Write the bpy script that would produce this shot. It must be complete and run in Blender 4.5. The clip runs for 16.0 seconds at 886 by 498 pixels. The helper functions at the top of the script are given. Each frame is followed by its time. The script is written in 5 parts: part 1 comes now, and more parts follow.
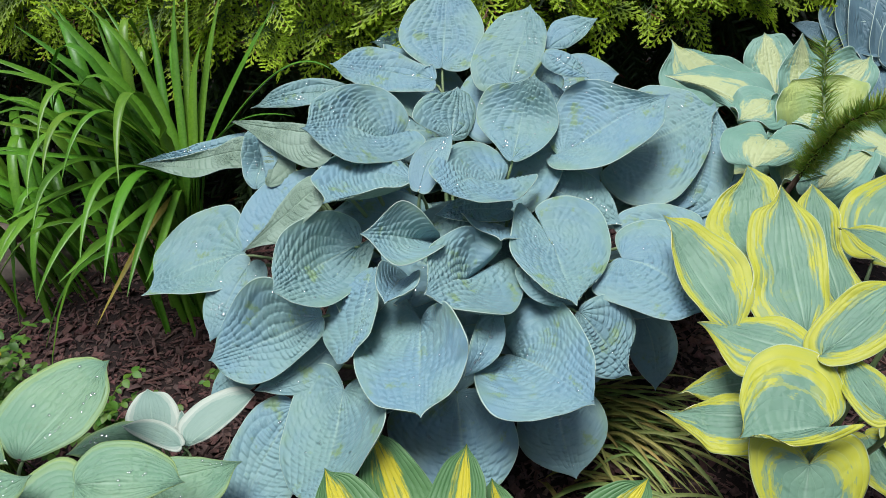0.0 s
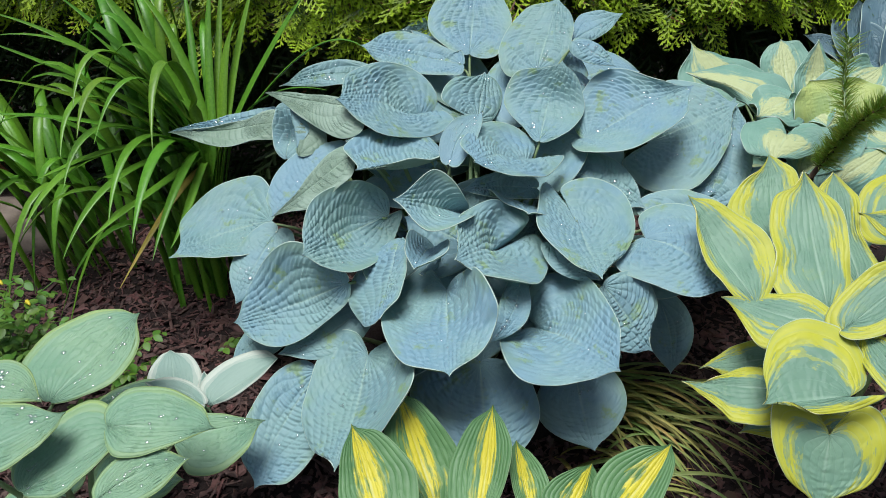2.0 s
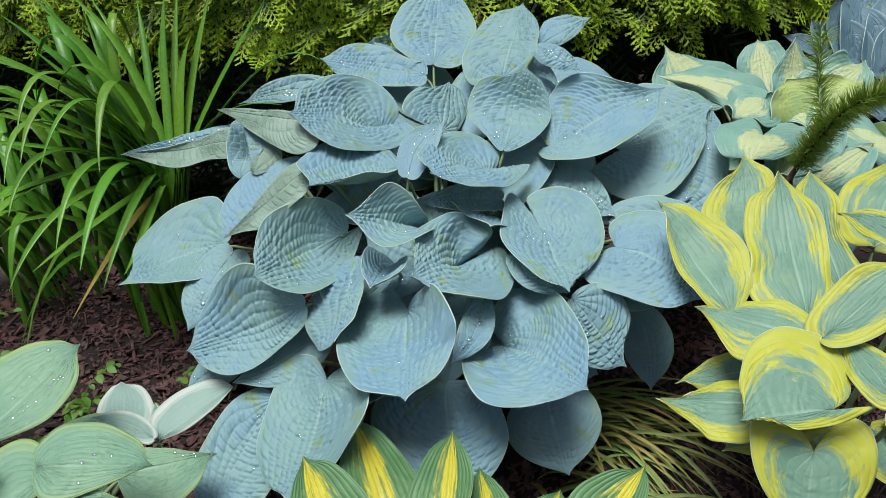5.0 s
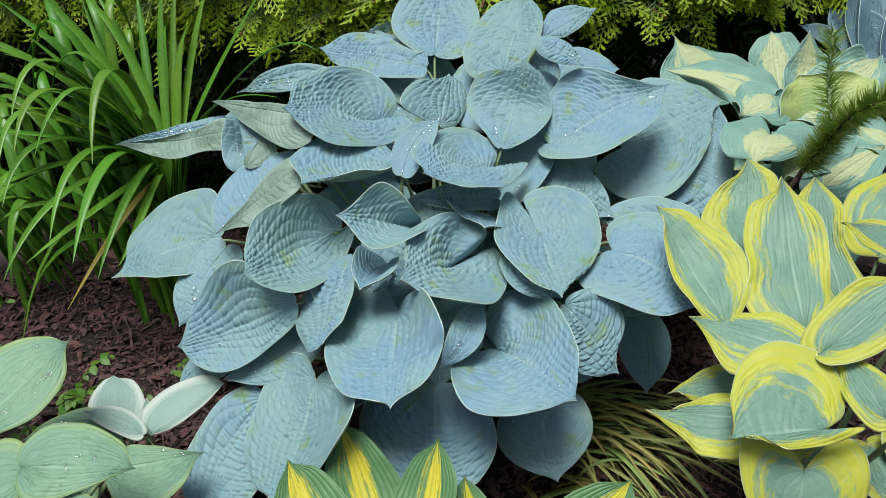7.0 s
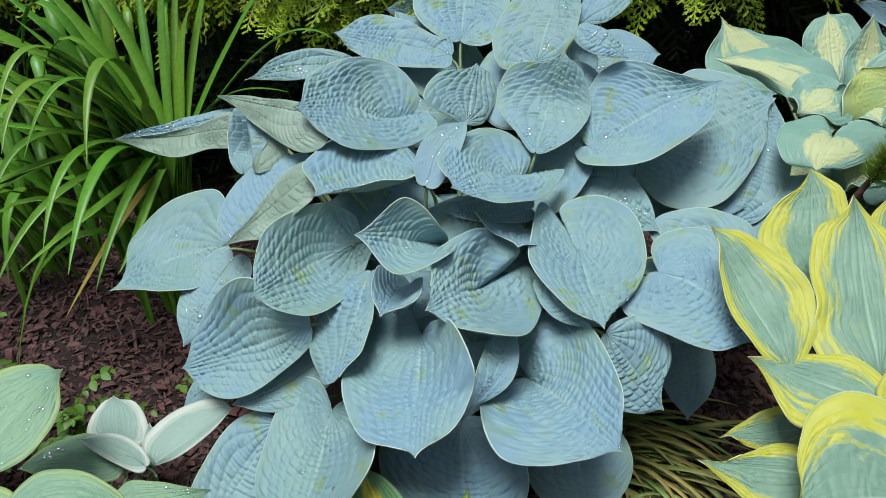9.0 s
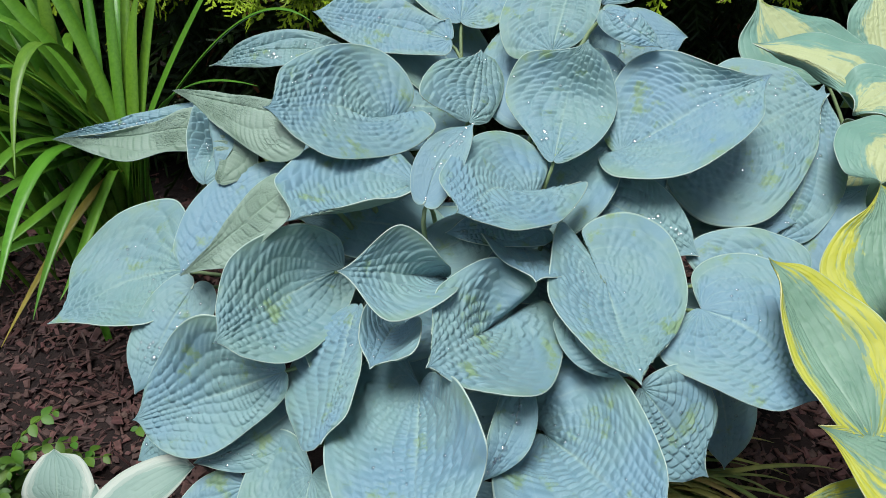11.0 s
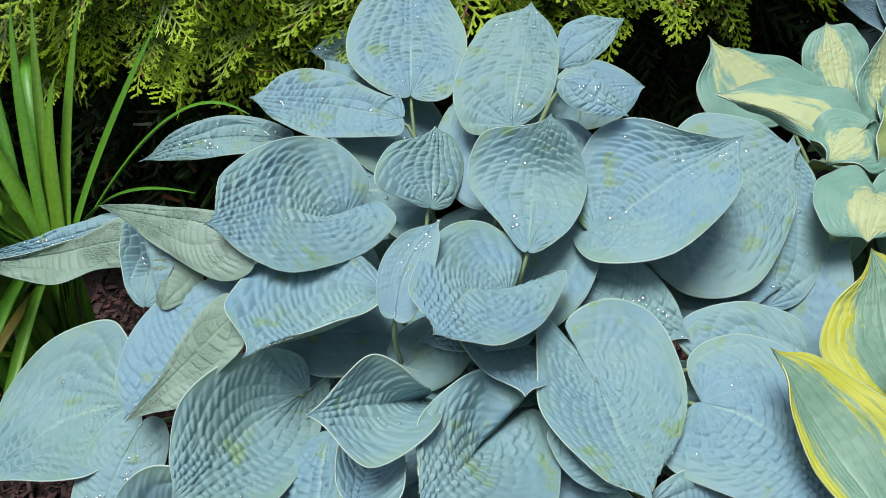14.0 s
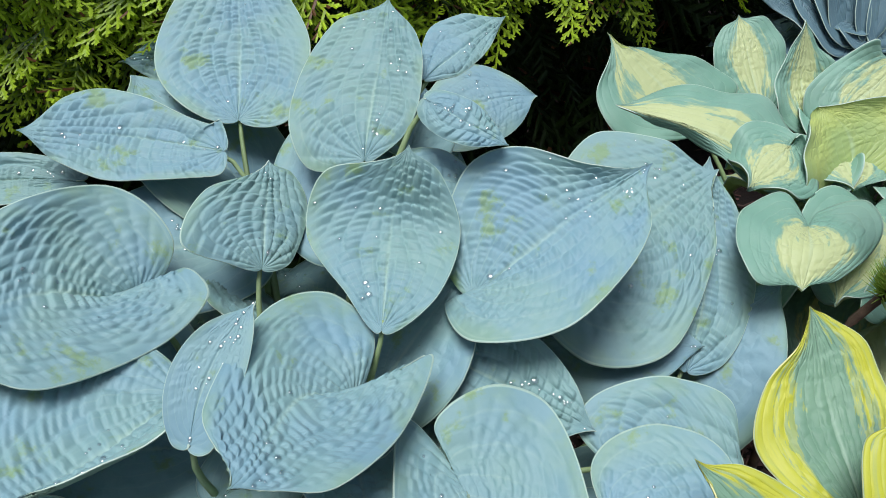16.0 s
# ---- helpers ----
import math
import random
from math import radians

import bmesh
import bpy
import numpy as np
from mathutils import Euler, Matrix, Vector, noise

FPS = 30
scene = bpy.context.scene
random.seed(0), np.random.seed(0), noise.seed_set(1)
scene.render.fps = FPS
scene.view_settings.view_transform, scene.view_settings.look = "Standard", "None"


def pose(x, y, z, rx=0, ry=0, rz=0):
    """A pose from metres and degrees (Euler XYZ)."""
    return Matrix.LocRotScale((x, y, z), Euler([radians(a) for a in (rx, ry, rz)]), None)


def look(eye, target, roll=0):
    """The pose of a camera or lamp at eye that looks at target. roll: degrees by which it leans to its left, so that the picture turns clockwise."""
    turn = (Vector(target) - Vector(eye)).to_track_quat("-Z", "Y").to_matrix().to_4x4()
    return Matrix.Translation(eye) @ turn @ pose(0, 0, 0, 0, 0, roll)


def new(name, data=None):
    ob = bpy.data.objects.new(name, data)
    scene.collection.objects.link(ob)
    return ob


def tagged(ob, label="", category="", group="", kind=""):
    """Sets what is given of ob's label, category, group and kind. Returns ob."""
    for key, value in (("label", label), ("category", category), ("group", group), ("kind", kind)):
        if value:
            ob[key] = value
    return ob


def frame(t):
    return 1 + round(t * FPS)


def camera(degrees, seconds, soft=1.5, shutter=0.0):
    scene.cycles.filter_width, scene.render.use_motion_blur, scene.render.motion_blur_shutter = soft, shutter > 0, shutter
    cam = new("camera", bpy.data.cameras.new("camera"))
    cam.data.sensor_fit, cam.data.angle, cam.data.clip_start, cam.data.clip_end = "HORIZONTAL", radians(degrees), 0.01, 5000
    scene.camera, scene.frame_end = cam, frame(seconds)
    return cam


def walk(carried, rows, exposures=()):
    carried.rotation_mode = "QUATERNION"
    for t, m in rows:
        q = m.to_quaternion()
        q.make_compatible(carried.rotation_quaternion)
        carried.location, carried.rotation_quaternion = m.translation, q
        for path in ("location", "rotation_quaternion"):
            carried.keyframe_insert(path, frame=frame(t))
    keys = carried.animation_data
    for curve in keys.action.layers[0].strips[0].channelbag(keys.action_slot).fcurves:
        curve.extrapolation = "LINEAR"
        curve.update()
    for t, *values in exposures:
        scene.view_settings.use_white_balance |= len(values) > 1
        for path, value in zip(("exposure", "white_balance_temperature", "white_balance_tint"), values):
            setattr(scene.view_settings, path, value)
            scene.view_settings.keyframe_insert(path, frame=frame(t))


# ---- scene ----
cam = camera(62.0, 16.0, 0.9)
PATH = [
    (0, (0.000, 0.000, 1.250), (0.000, 1.271, 0.453), -2.9),
    (0.5, (-0.033, -0.011, 1.235), (-0.026, 1.264, 0.444), -2.3),
    (1, (-0.066, -0.042, 1.214), (-0.057, 1.237, 0.430), -1.8),
    (1.5, (-0.079, -0.059, 1.199), (-0.065, 1.227, 0.427), -0.9),
    (2, (-0.077, -0.074, 1.178), (-0.056, 1.221, 0.420), -0.0),
    (2.5, (-0.072, -0.087, 1.173), (-0.050, 1.217, 0.432), -0.1),
    (3, (-0.064, -0.083, 1.168), (-0.040, 1.226, 0.437), -0.2),
    (3.5, (-0.050, -0.076, 1.156), (-0.025, 1.237, 0.431), -0.6),
    (4, (-0.036, -0.055, 1.147), (-0.012, 1.260, 0.424), -1.1),
    (4.5, (-0.021, -0.028, 1.138), (0.002, 1.287, 0.417), -1.5),
    (5, (0.006, -0.016, 1.133), (0.022, 1.299, 0.411), -2.0),
    (5.2, (0.023, -0.010, 1.135), (0.036, 1.304, 0.412), -2.1),
    (7.5, (0.050, 0.055, 1.172), (0.026, 1.332, 0.385), -1.6),
    (8, (0.040, 0.095, 1.182), (0.010, 1.358, 0.375), -1.7),
    (8.5, (0.036, 0.135, 1.196), (0.001, 1.387, 0.371), -1.9),
    (9, (0.019, 0.196, 1.192), (-0.020, 1.436, 0.348), -1.7),
    (9.2, (0.014, 0.222, 1.190), (-0.023, 1.458, 0.341), -1.4),
    (11.3, (-0.010, 0.433, 1.150), (-0.013, 1.626, 0.240), -0.9),
    (11.5, (0.005, 0.429, 1.156), (0.007, 1.618, 0.242), -0.9),
    (12, (0.015, 0.454, 1.161), (0.027, 1.639, 0.242), -0.8),
    (12.5, (0.011, 0.481, 1.175), (0.030, 1.671, 0.262), -0.7),
    (13, (0.024, 0.492, 1.187), (0.050, 1.697, 0.294), -0.8),
    (13.5, (0.007, 0.512, 1.197), (0.046, 1.723, 0.312), -1.7),
    (14, (-0.029, 0.583, 1.201), (0.063, 1.791, 0.318), -3.1),
    (14.5, (-0.049, 0.669, 1.186), (0.207, 1.848, 0.295), -0.7),
    (15, (-0.006, 0.736, 1.164), (0.267, 1.904, 0.264), -0.8),
    (15.5, (0.076, 0.791, 1.135), (0.325, 1.957, 0.225), -1.1),
    (16, (0.107, 0.833, 1.127), (0.345, 2.002, 0.218), -1.4),
]
walk(cam, [(t, look(eye, target, roll)) for t, eye, target, roll in PATH])

# ---- light: a bright overcast sky ----
SUN_UP, SUN_TURN = radians(78), radians(-135)
world = bpy.data.worlds.new("overcast_sky")
scene.world = world
world.use_nodes = True
wn = world.node_tree.nodes
sky = wn.new("ShaderNodeTexSky")
sky.sky_type, sky.sun_disc = "NISHITA", False
sky.sun_elevation, sky.sun_rotation = SUN_UP, SUN_TURN
sky.air_density, sky.dust_density, sky.ozone_density = 1.0, 4.0, 1.0
wn["Background"].inputs["Strength"].default_value = 0.095
world.node_tree.links.new(sky.outputs["Color"], wn["Background"].inputs["Color"])
sun = new("sun", bpy.data.lights.new("sun", "SUN"))
sun.data.energy, sun.data.angle, sun.data.color = 3.7, radians(28), (0.95, 0.985, 1.045)
sun.matrix_world = look((math.sin(SUN_TURN) * 5, math.cos(SUN_TURN) * 5, 5 * math.tan(SUN_UP)), (0, 0, 0))
scene.view_settings.exposure = -0.22


# ---- material tools ----
class Nodes:
    """A small helper that wires up one procedural material."""

    def __init__(self, name):
        self.mat = bpy.data.materials.new(name)
        self.mat.use_nodes = True
        self.tree = self.mat.node_tree
        self.bsdf = self.tree.nodes["Principled BSDF"]

    def add(self, kind, inputs=None, **settings):
        n = self.tree.nodes.new(kind)
        for k, v in settings.items():
            setattr(n, k, v)
        for k, v in (inputs or {}).items():
            self.put(n, k, v)
        return n

    def put(self, n, k, v):
        if isinstance(v, bpy.types.NodeSocket):
            self.tree.links.new(v, n.inputs[k])
        else:
            n.inputs[k].default_value = v

    def math(self, op, a, b=0.0, clamp=False):
        n = self.add("ShaderNodeMath", {0: a, 1: b}, operation=op)
        n.use_clamp = clamp
        return n.outputs[0]

    def mix(self, fac, a, b, blend="MIX"):
        n = self.add("ShaderNodeMix", data_type="RGBA", blend_type=blend)
        self.put(n, 0, fac)
        self.put(n, 6, a)
        self.put(n, 7, b)
        return n.outputs[2]

    def noise(self, vec, scale, detail=3.0, rough=0.55):
        return self.add("ShaderNodeTexNoise", {"Vector": vec, "Scale": scale, "Detail": detail, "Roughness": rough}).outputs[0]

    def ramp(self, fac, lo, hi):
        return self.add("ShaderNodeMapRange", {0: fac, 1: lo, 2: hi}, interpolation_type="SMOOTHSTEP").outputs[0]

    def scaled(self, vec, x, y, z=1.0):
        return self.add("ShaderNodeVectorMath", {0: vec, 1: (x, y, z)}, operation="MULTIPLY").outputs[0]

    def thin(self, color, amount):
        """Lets some light through a thin leaf."""
        soft = self.add("ShaderNodeBsdfTranslucent", {"Color": color})
        mixed = self.add("ShaderNodeMixShader", {0: amount, 1: self.bsdf.outputs[0], 2: soft.outputs[0]})
        self.tree.links.new(mixed.outputs[0], self.tree.nodes["Material Output"].inputs[0])

    def finish(self, color, rough, bump=None, strength=0.3, distance=0.003):
        self.put(self.bsdf, "Base Color", color)
        self.put(self.bsdf, "Roughness", rough)
        if bump is not None:
            b = self.add("ShaderNodeBump", {"Strength": strength, "Distance": distance, "Height": bump})
            self.put(self.bsdf, "Normal", b.outputs[0])
        return self.mat


def rgb(r, g, b):
    return (r, g, b, 1.0)


def hosta_material(name, main, tint, margin=None, reach=0.7, ragged=0.25, centre=None, wax=0.5, pucker=0.5, veins=18, cells=13, stain=rgb(0.10, 0.20, 0.05), stains=0.5, veining=1.0, ribs=0.0, other=None, hem=rgb(0.46, 0.62, 0.50)):
    """A hosta blade. The u of its map runs across the veins, v along them. margin: the colour of the outer veins beyond reach; centre: that of the inner ones."""
    m = Nodes(name)
    uv = m.add("ShaderNodeUVMap").outputs[0]
    obj = m.add("ShaderNodeTexCoord").outputs["Object"]
    rnd = m.add("ShaderNodeObjectInfo").outputs["Random"]
    shift = m.add("ShaderNodeVectorMath", {0: obj, 1: m.add("ShaderNodeCombineXYZ", {0: m.math("MULTIPLY", rnd, 37.0), 1: rnd, 2: rnd}).outputs[0]}, operation="ADD").outputs[0]
    sep = m.add("ShaderNodeSeparateXYZ", {0: uv})
    u, v = sep.outputs[0], sep.outputs[1]
    across = m.math("ABSOLUTE", m.math("MULTIPLY", m.math("SUBTRACT", u, 0.5), 2.0))
    streak = m.noise(m.add("ShaderNodeVectorMath", {0: m.scaled(uv, 11.0, 3.2), 1: m.add("ShaderNodeCombineXYZ", {0: m.math("MULTIPLY", rnd, 90.0), 1: rnd}).outputs[0]}, operation="ADD").outputs[0], 1.0, 4.0, 0.6)
    big = m.noise(shift, 9.0, 2.0)
    fine = m.noise(shift, 60.0, 4.0)
    col = m.mix(m.ramp(big, 0.35, 0.7), main, tint)
    if other is not None:
        col = m.mix(m.math("MULTIPLY", m.ramp(rnd, 0.3, 1.0), 0.4), col, other)
        rubbed = m.math("MULTIPLY", m.ramp(across, 0.72, 1.0), m.ramp(m.noise(shift, 13.0, 4.0, 0.6), 0.42, 0.66))
        col = m.mix(m.math("MULTIPLY", rubbed, 0.55), col, rgb(0.20, 0.335, 0.16))
    if margin is not None:
        margin = m.mix(m.ramp(m.noise(m.scaled(uv, 24.0, 2.2), 1.0, 3.0), 0.45, 0.75), margin, m.mix(0.35, margin, tint))
        edge = m.math("ADD", across, m.math("MULTIPLY", m.math("SUBTRACT", streak, 0.5), ragged * 4))
        edge = m.math("ADD", edge, m.math("MULTIPLY", m.math("SUBTRACT", v, 0.45), 0.22))
        half = m.ramp(edge, reach - 0.16, reach - 0.12)
        col = m.mix(m.math("MULTIPLY", half, 0.45), col, margin)
        col = m.mix(m.ramp(edge, reach - 0.015, reach + 0.015), col, margin)
    if centre is not None:
        inner = m.math("ADD", m.math("ADD", across, m.math("MULTIPLY", m.math("SUBTRACT", streak, 0.5), ragged * 4)), m.math("MULTIPLY", m.math("ABSOLUTE", m.math("SUBTRACT", v, 0.62)), 0.25))
        col = m.mix(m.math("MULTIPLY", m.math("SUBTRACT", 1.0, m.ramp(inner, reach + 0.02, reach + 0.16)), 0.4), col, centre)
        col = m.mix(m.math("MULTIPLY", m.math("SUBTRACT", 1.0, m.ramp(inner, reach - 0.03, reach + 0.02)), 0.85), col, centre)
    col = m.mix(m.math("MULTIPLY", m.ramp(across, 0.984, 0.992), 0.7), col, hem)
    # worn wax and grazed patches
    worn = m.math("MULTIPLY", m.ramp(m.noise(shift, 17.0, 5.0, 0.65), 0.575, 0.69), stains)
    col = m.mix(worn, col, stain)
    col = m.mix(m.math("MULTIPLY", fine, 0.25 * wax), col, m.mix(0.5, col, rgb(0.75, 0.85, 0.85)))
    # quilting between the veins
    wob = m.noise(m.scaled(uv, 5.0, 5.0), 1.0, 2.0)
    vv = m.math("ADD", m.math("MULTIPLY", u, float(veins)), m.math("MULTIPLY", wob, 0.5))
    rib = m.math("POWER", m.math("ABSOLUTE", m.math("SINE", m.math("MULTIPLY", vv, math.pi))), 0.6)
    warp = m.add("ShaderNodeVectorMath", {0: m.scaled(uv, float(veins), float(cells)), 1: m.add("ShaderNodeCombineXYZ", {0: m.math("MULTIPLY", wob, 1.5), 1: m.math("MULTIPLY", rnd, 50.0)}).outputs[0]}, operation="ADD").outputs[0]
    pucks = m.add("ShaderNodeTexVoronoi", {"Vector": warp, "Scale": 1.0, "Randomness": 0.55}, feature="DISTANCE_TO_EDGE").outputs[0]
    quilt = m.math("POWER", m.ramp(pucks, 0.0, 0.34), 0.7)
    patch = m.ramp(m.noise(shift, 11.0, 2.0), 0.36, 0.60)
    patch = m.math("MULTIPLY", patch, m.math("SUBTRACT", 1.0, m.ramp(across, 0.6, 0.92)))
    rise = m.math("ADD", m.math("MULTIPLY", rib, 0.05 + 0.1 * (1 - wax) + ribs), m.math("MULTIPLY", m.math("MULTIPLY", quilt, patch), pucker * 1.6))
    rise = m.math("ADD", rise, m.math("MULTIPLY", fine, 0.12))
    groove = m.math("SUBTRACT", 1.0, m.ramp(m.math("ABSOLUTE", m.math("SUBTRACT", u, 0.5)), 0.0, m.math("ADD", 0.008, m.math("MULTIPLY", m.math("SUBTRACT", 1.0, v), 0.03))))
    rise = m.math("SUBTRACT", rise, m.math("MULTIPLY", groove, -0.05))
    near = m.math("SUBTRACT", 1.0, m.ramp(v, 0.05, 0.75))
    vein = m.math("MULTIPLY", m.math("SUBTRACT", 1.0, m.ramp(rib, 0.10, 0.5)), near)
    col = m.mix(m.math("MULTIPLY", m.math("MAXIMUM", m.math("MULTIPLY", groove, m.math("ADD", near, 0.3)), m.math("MULTIPLY", vein, 0.45 * veining)), 0.6), col, m.mix(0.5, col, rgb(0.50, 0.66, 0.50)))
    mat = m.finish(col, m.math("ADD", 0.36, m.math("MULTIPLY", fine, 0.25 + 0.2 * wax)), rise, 0.8, 0.005)
    m.bsdf.inputs["Specular IOR Level"].default_value = 0.45
    m.bsdf.inputs["Sheen Weight"].default_value = 0.1 * wax
    return mat


def plain_material(name, low, high, scale=40.0, rough=0.6, bump=0.3, distance=0.002, stretch=(1, 1, 1), vary=0.0, thin=0.0):
    """A grained surface between two colours, with some difference from piece to piece."""
    m = Nodes(name)
    obj = m.add("ShaderNodeTexCoord").outputs["Object"]
    grain = m.noise(m.scaled(obj, *stretch), scale, 5.0, 0.65)
    patch = m.noise(obj, scale * 0.17, 2.0)
    f = m.math("ADD", m.math("MULTIPLY", grain, 0.6), m.math("MULTIPLY", patch, 0.5))
    col = m.mix(m.ramp(f, 0.3, 0.8), low, high)
    if vary:
        isl = m.add("ShaderNodeNewGeometry").outputs["Random Per Island"]
        rnd = m.add("ShaderNodeObjectInfo").outputs["Random"]
        pick = m.math("FRACT", m.math("ADD", isl, rnd))
        col = m.mix(1.0, col, m.add("ShaderNodeCombineColor", {0: m.math("ADD", 1.0 - vary * 0.5, m.math("MULTIPLY", pick, vary)), 1: m.math("ADD", 1.0 - vary * 0.5, m.math("MULTIPLY", m.math("FRACT", m.math("MULTIPLY", pick, 7.3)), vary * 0.35 + 0.0)), 2: 1.0 - vary * 0.3}).outputs[0], "MULTIPLY")
    if thin:
        m.thin(col, thin)
    return m.finish(col, rough, grain, bump, distance)


BLUE = hosta_material("blue_hosta_blade", rgb(0.148, 0.300, 0.368), rgb(0.180, 0.334, 0.328), stain=rgb(0.17, 0.29, 0.06), stains=0.7, other=rgb(0.165, 0.305, 0.235), wax=1.0, pucker=0.10, veins=12, cells=16)
BLUE_UNDER = hosta_material("blue_hosta_underside", rgb(0.18, 0.28, 0.19), rgb(0.25, 0.36, 0.27), pucker=-0.25, veins=26, cells=44, ribs=-0.08, stains=0.0)
PALE_EDGE = plain_material("pale_leaf_edge", rgb(0.45, 0.58, 0.50), rgb(0.55, 0.66, 0.55), 60)
GOLD = hosta_material("gold_margined_blade", rgb(0.125, 0.26, 0.165), rgb(0.18, 0.33, 0.21), margin=rgb(0.47, 0.48, 0.016), reach=0.67, ragged=0.42, pucker=0.16, ribs=0.08, veins=14, cells=9, stains=0.15, stain=rgb(0.3, 0.4, 0.08))
GOLD_UNDER = hosta_material("gold_margined_underside", rgb(0.22, 0.34, 0.16), rgb(0.28, 0.4, 0.2), margin=rgb(0.45, 0.48, 0.08), reach=0.56, ragged=0.38, pucker=0.2, veins=14, stains=0.1)
GOLD_EDGE = plain_material("gold_leaf_edge", rgb(0.70, 0.68, 0.25), rgb(0.75, 0.72, 0.4), 60)
FLAME = hosta_material("flame_centred_blade", rgb(0.07, 0.19, 0.055), rgb(0.11, 0.25, 0.085), hem=rgb(0.2, 0.33, 0.14), centre=rgb(0.66, 0.57, 0.02), reach=0.27, ragged=0.34, wax=0.15, pucker=0.12, ribs=0.12, veins=14, cells=8, stains=0.15)
FLAME_EDGE = plain_material("green_leaf_edge", rgb(0.22, 0.34, 0.16), rgb(0.26, 0.38, 0.2), 60)
GREEN = hosta_material("grey_green_blade", rgb(0.15, 0.31, 0.18), rgb(0.20, 0.36, 0.20), veining=0.3, hem=rgb(0.30, 0.43, 0.12), margin=rgb(0.27, 0.40, 0.12), reach=0.975, ragged=0.04, pucker=0.22, ribs=0.10, veins=16, cells=10, stains=0.25)
WHITE = hosta_material("white_margined_blade", rgb(0.20, 0.33, 0.26), rgb(0.25, 0.38, 0.30), hem=rgb(0.5, 0.56, 0.46), margin=rgb(0.5, 0.56, 0.46), reach=0.82, ragged=0.10, pucker=0.1, veins=12, cells=8, stains=0.1)
CREAM = hosta_material("cream_centred_blade", rgb(0.16, 0.335, 0.245), rgb(0.21, 0.38, 0.285), centre=rgb(0.50, 0.55, 0.25), reach=0.43, ragged=0.38, pucker=0.16, ribs=0.08, veins=14, cells=12, stains=0.1)
CREAM_UNDER = hosta_material("cream_centred_underside", rgb(0.30, 0.42, 0.14), rgb(0.4, 0.48, 0.12), pucker=0.15, stains=0.1)
SLATE = hosta_material("slate_blue_blade", rgb(0.07, 0.15, 0.19), rgb(0.105, 0.20, 0.24), pucker=0.4, stains=0.1)
water = Nodes("rain_water")
water.mat.node_tree.nodes.remove(water.bsdf)
_wm = water.add("ShaderNodeMixShader", {0: 0.3, 1: water.add("ShaderNodeBsdfTransparent", {"Color": rgb(0.93, 0.96, 0.96)}).outputs[0], 2: water.add("ShaderNodeBsdfGlossy", {"Roughness": 0.12}).outputs[0]})
water.tree.links.new(_wm.outputs[0], water.tree.nodes["Material Output"].inputs[0])
WATER = water.mat
STALK = plain_material("hosta_stalk", rgb(0.20, 0.30, 0.12), rgb(0.32, 0.42, 0.22), 30, 0.5, 0.2, stretch=(4, 4, 0.5))
BLADE = plain_material("daylily_blade", rgb(0.078, 0.27, 0.018), rgb(0.165, 0.44, 0.035), 25, 0.38, 0.25, 0.001, (6, 0.6, 6), vary=0.4, thin=0.12)
fol = Nodes("arborvitae_scale_leaf")
_v = fol.add("ShaderNodeSeparateXYZ", {0: fol.add("ShaderNodeUVMap").outputs[0]})
_isl = fol.add("ShaderNodeNewGeometry").outputs["Random Per Island"]
_big = fol.noise(fol.add("ShaderNodeTexCoord").outputs["Object"], 5.0, 2.0)
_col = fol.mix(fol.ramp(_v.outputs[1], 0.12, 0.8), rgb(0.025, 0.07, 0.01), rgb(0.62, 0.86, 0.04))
# u darkens older sprays a little and puts shade into the inner ones
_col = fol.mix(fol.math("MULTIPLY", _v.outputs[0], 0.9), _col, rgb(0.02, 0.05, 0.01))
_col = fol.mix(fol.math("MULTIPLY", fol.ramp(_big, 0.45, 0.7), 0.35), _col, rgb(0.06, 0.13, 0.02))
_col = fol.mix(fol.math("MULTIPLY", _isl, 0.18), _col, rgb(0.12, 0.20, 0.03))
_col = fol.mix(fol.ramp(_isl, 0.965, 0.97), _col, rgb(0.16, 0.07, 0.025))
fol.thin(_col, 0.4)
SCALE = fol.finish(_col, 0.5)
DEAD = plain_material("dead_brown_leaf", rgb(0.07, 0.04, 0.025), rgb(0.20, 0.12, 0.08), 20, 0.9, 0.3)
NEEDLE = plain_material("pine_needle", rgb(0.20, 0.42, 0.05), rgb(0.42, 0.64, 0.11), 20, 0.45, 0.2, vary=0.5, thin=0.3)
BARK = plain_material("bark", rgb(0.05, 0.03, 0.02), rgb(0.16, 0.10, 0.06), 50, 0.9, 0.6, 0.004)
SOIL = plain_material("dark_garden_soil", rgb(0.010, 0.006, 0.005), rgb(0.032, 0.018, 0.014), 60, 0.95, 0.8, 0.01)
CHIP = plain_material("bark_mulch_chip", rgb(0.034, 0.019, 0.016), rgb(0.20, 0.120, 0.100), 50, 0.85, 0.5, 0.002, vary=0.35)
YELLOWED = plain_material("yellowed_daylily_blade", rgb(0.25, 0.26, 0.03), rgb(0.42, 0.36, 0.06), 20, 0.5, 0.2, 0.001, (6, 0.6, 6), vary=0.3)
STRAW = plain_material("bleached_grass_blade", rgb(0.14, 0.25, 0.05), rgb(0.38, 0.47, 0.13), 30, 0.6, 0.2, vary=0.6)
WEED = plain_material("weed_leaf", rgb(0.08, 0.24, 0.025), rgb(0.16, 0.36, 0.04), 30, 0.5, 0.2, vary=0.5, thin=0.25)
PETAL = plain_material("yellow_petal", rgb(0.6, 0.5, 0.02), rgb(0.75, 0.62, 0.04), 60)
STONE = plain_material("grey_field_stone", rgb(0.13, 0.10, 0.075), rgb(0.27, 0.22, 0.17), 30, 0.85, 0.5, 0.004)


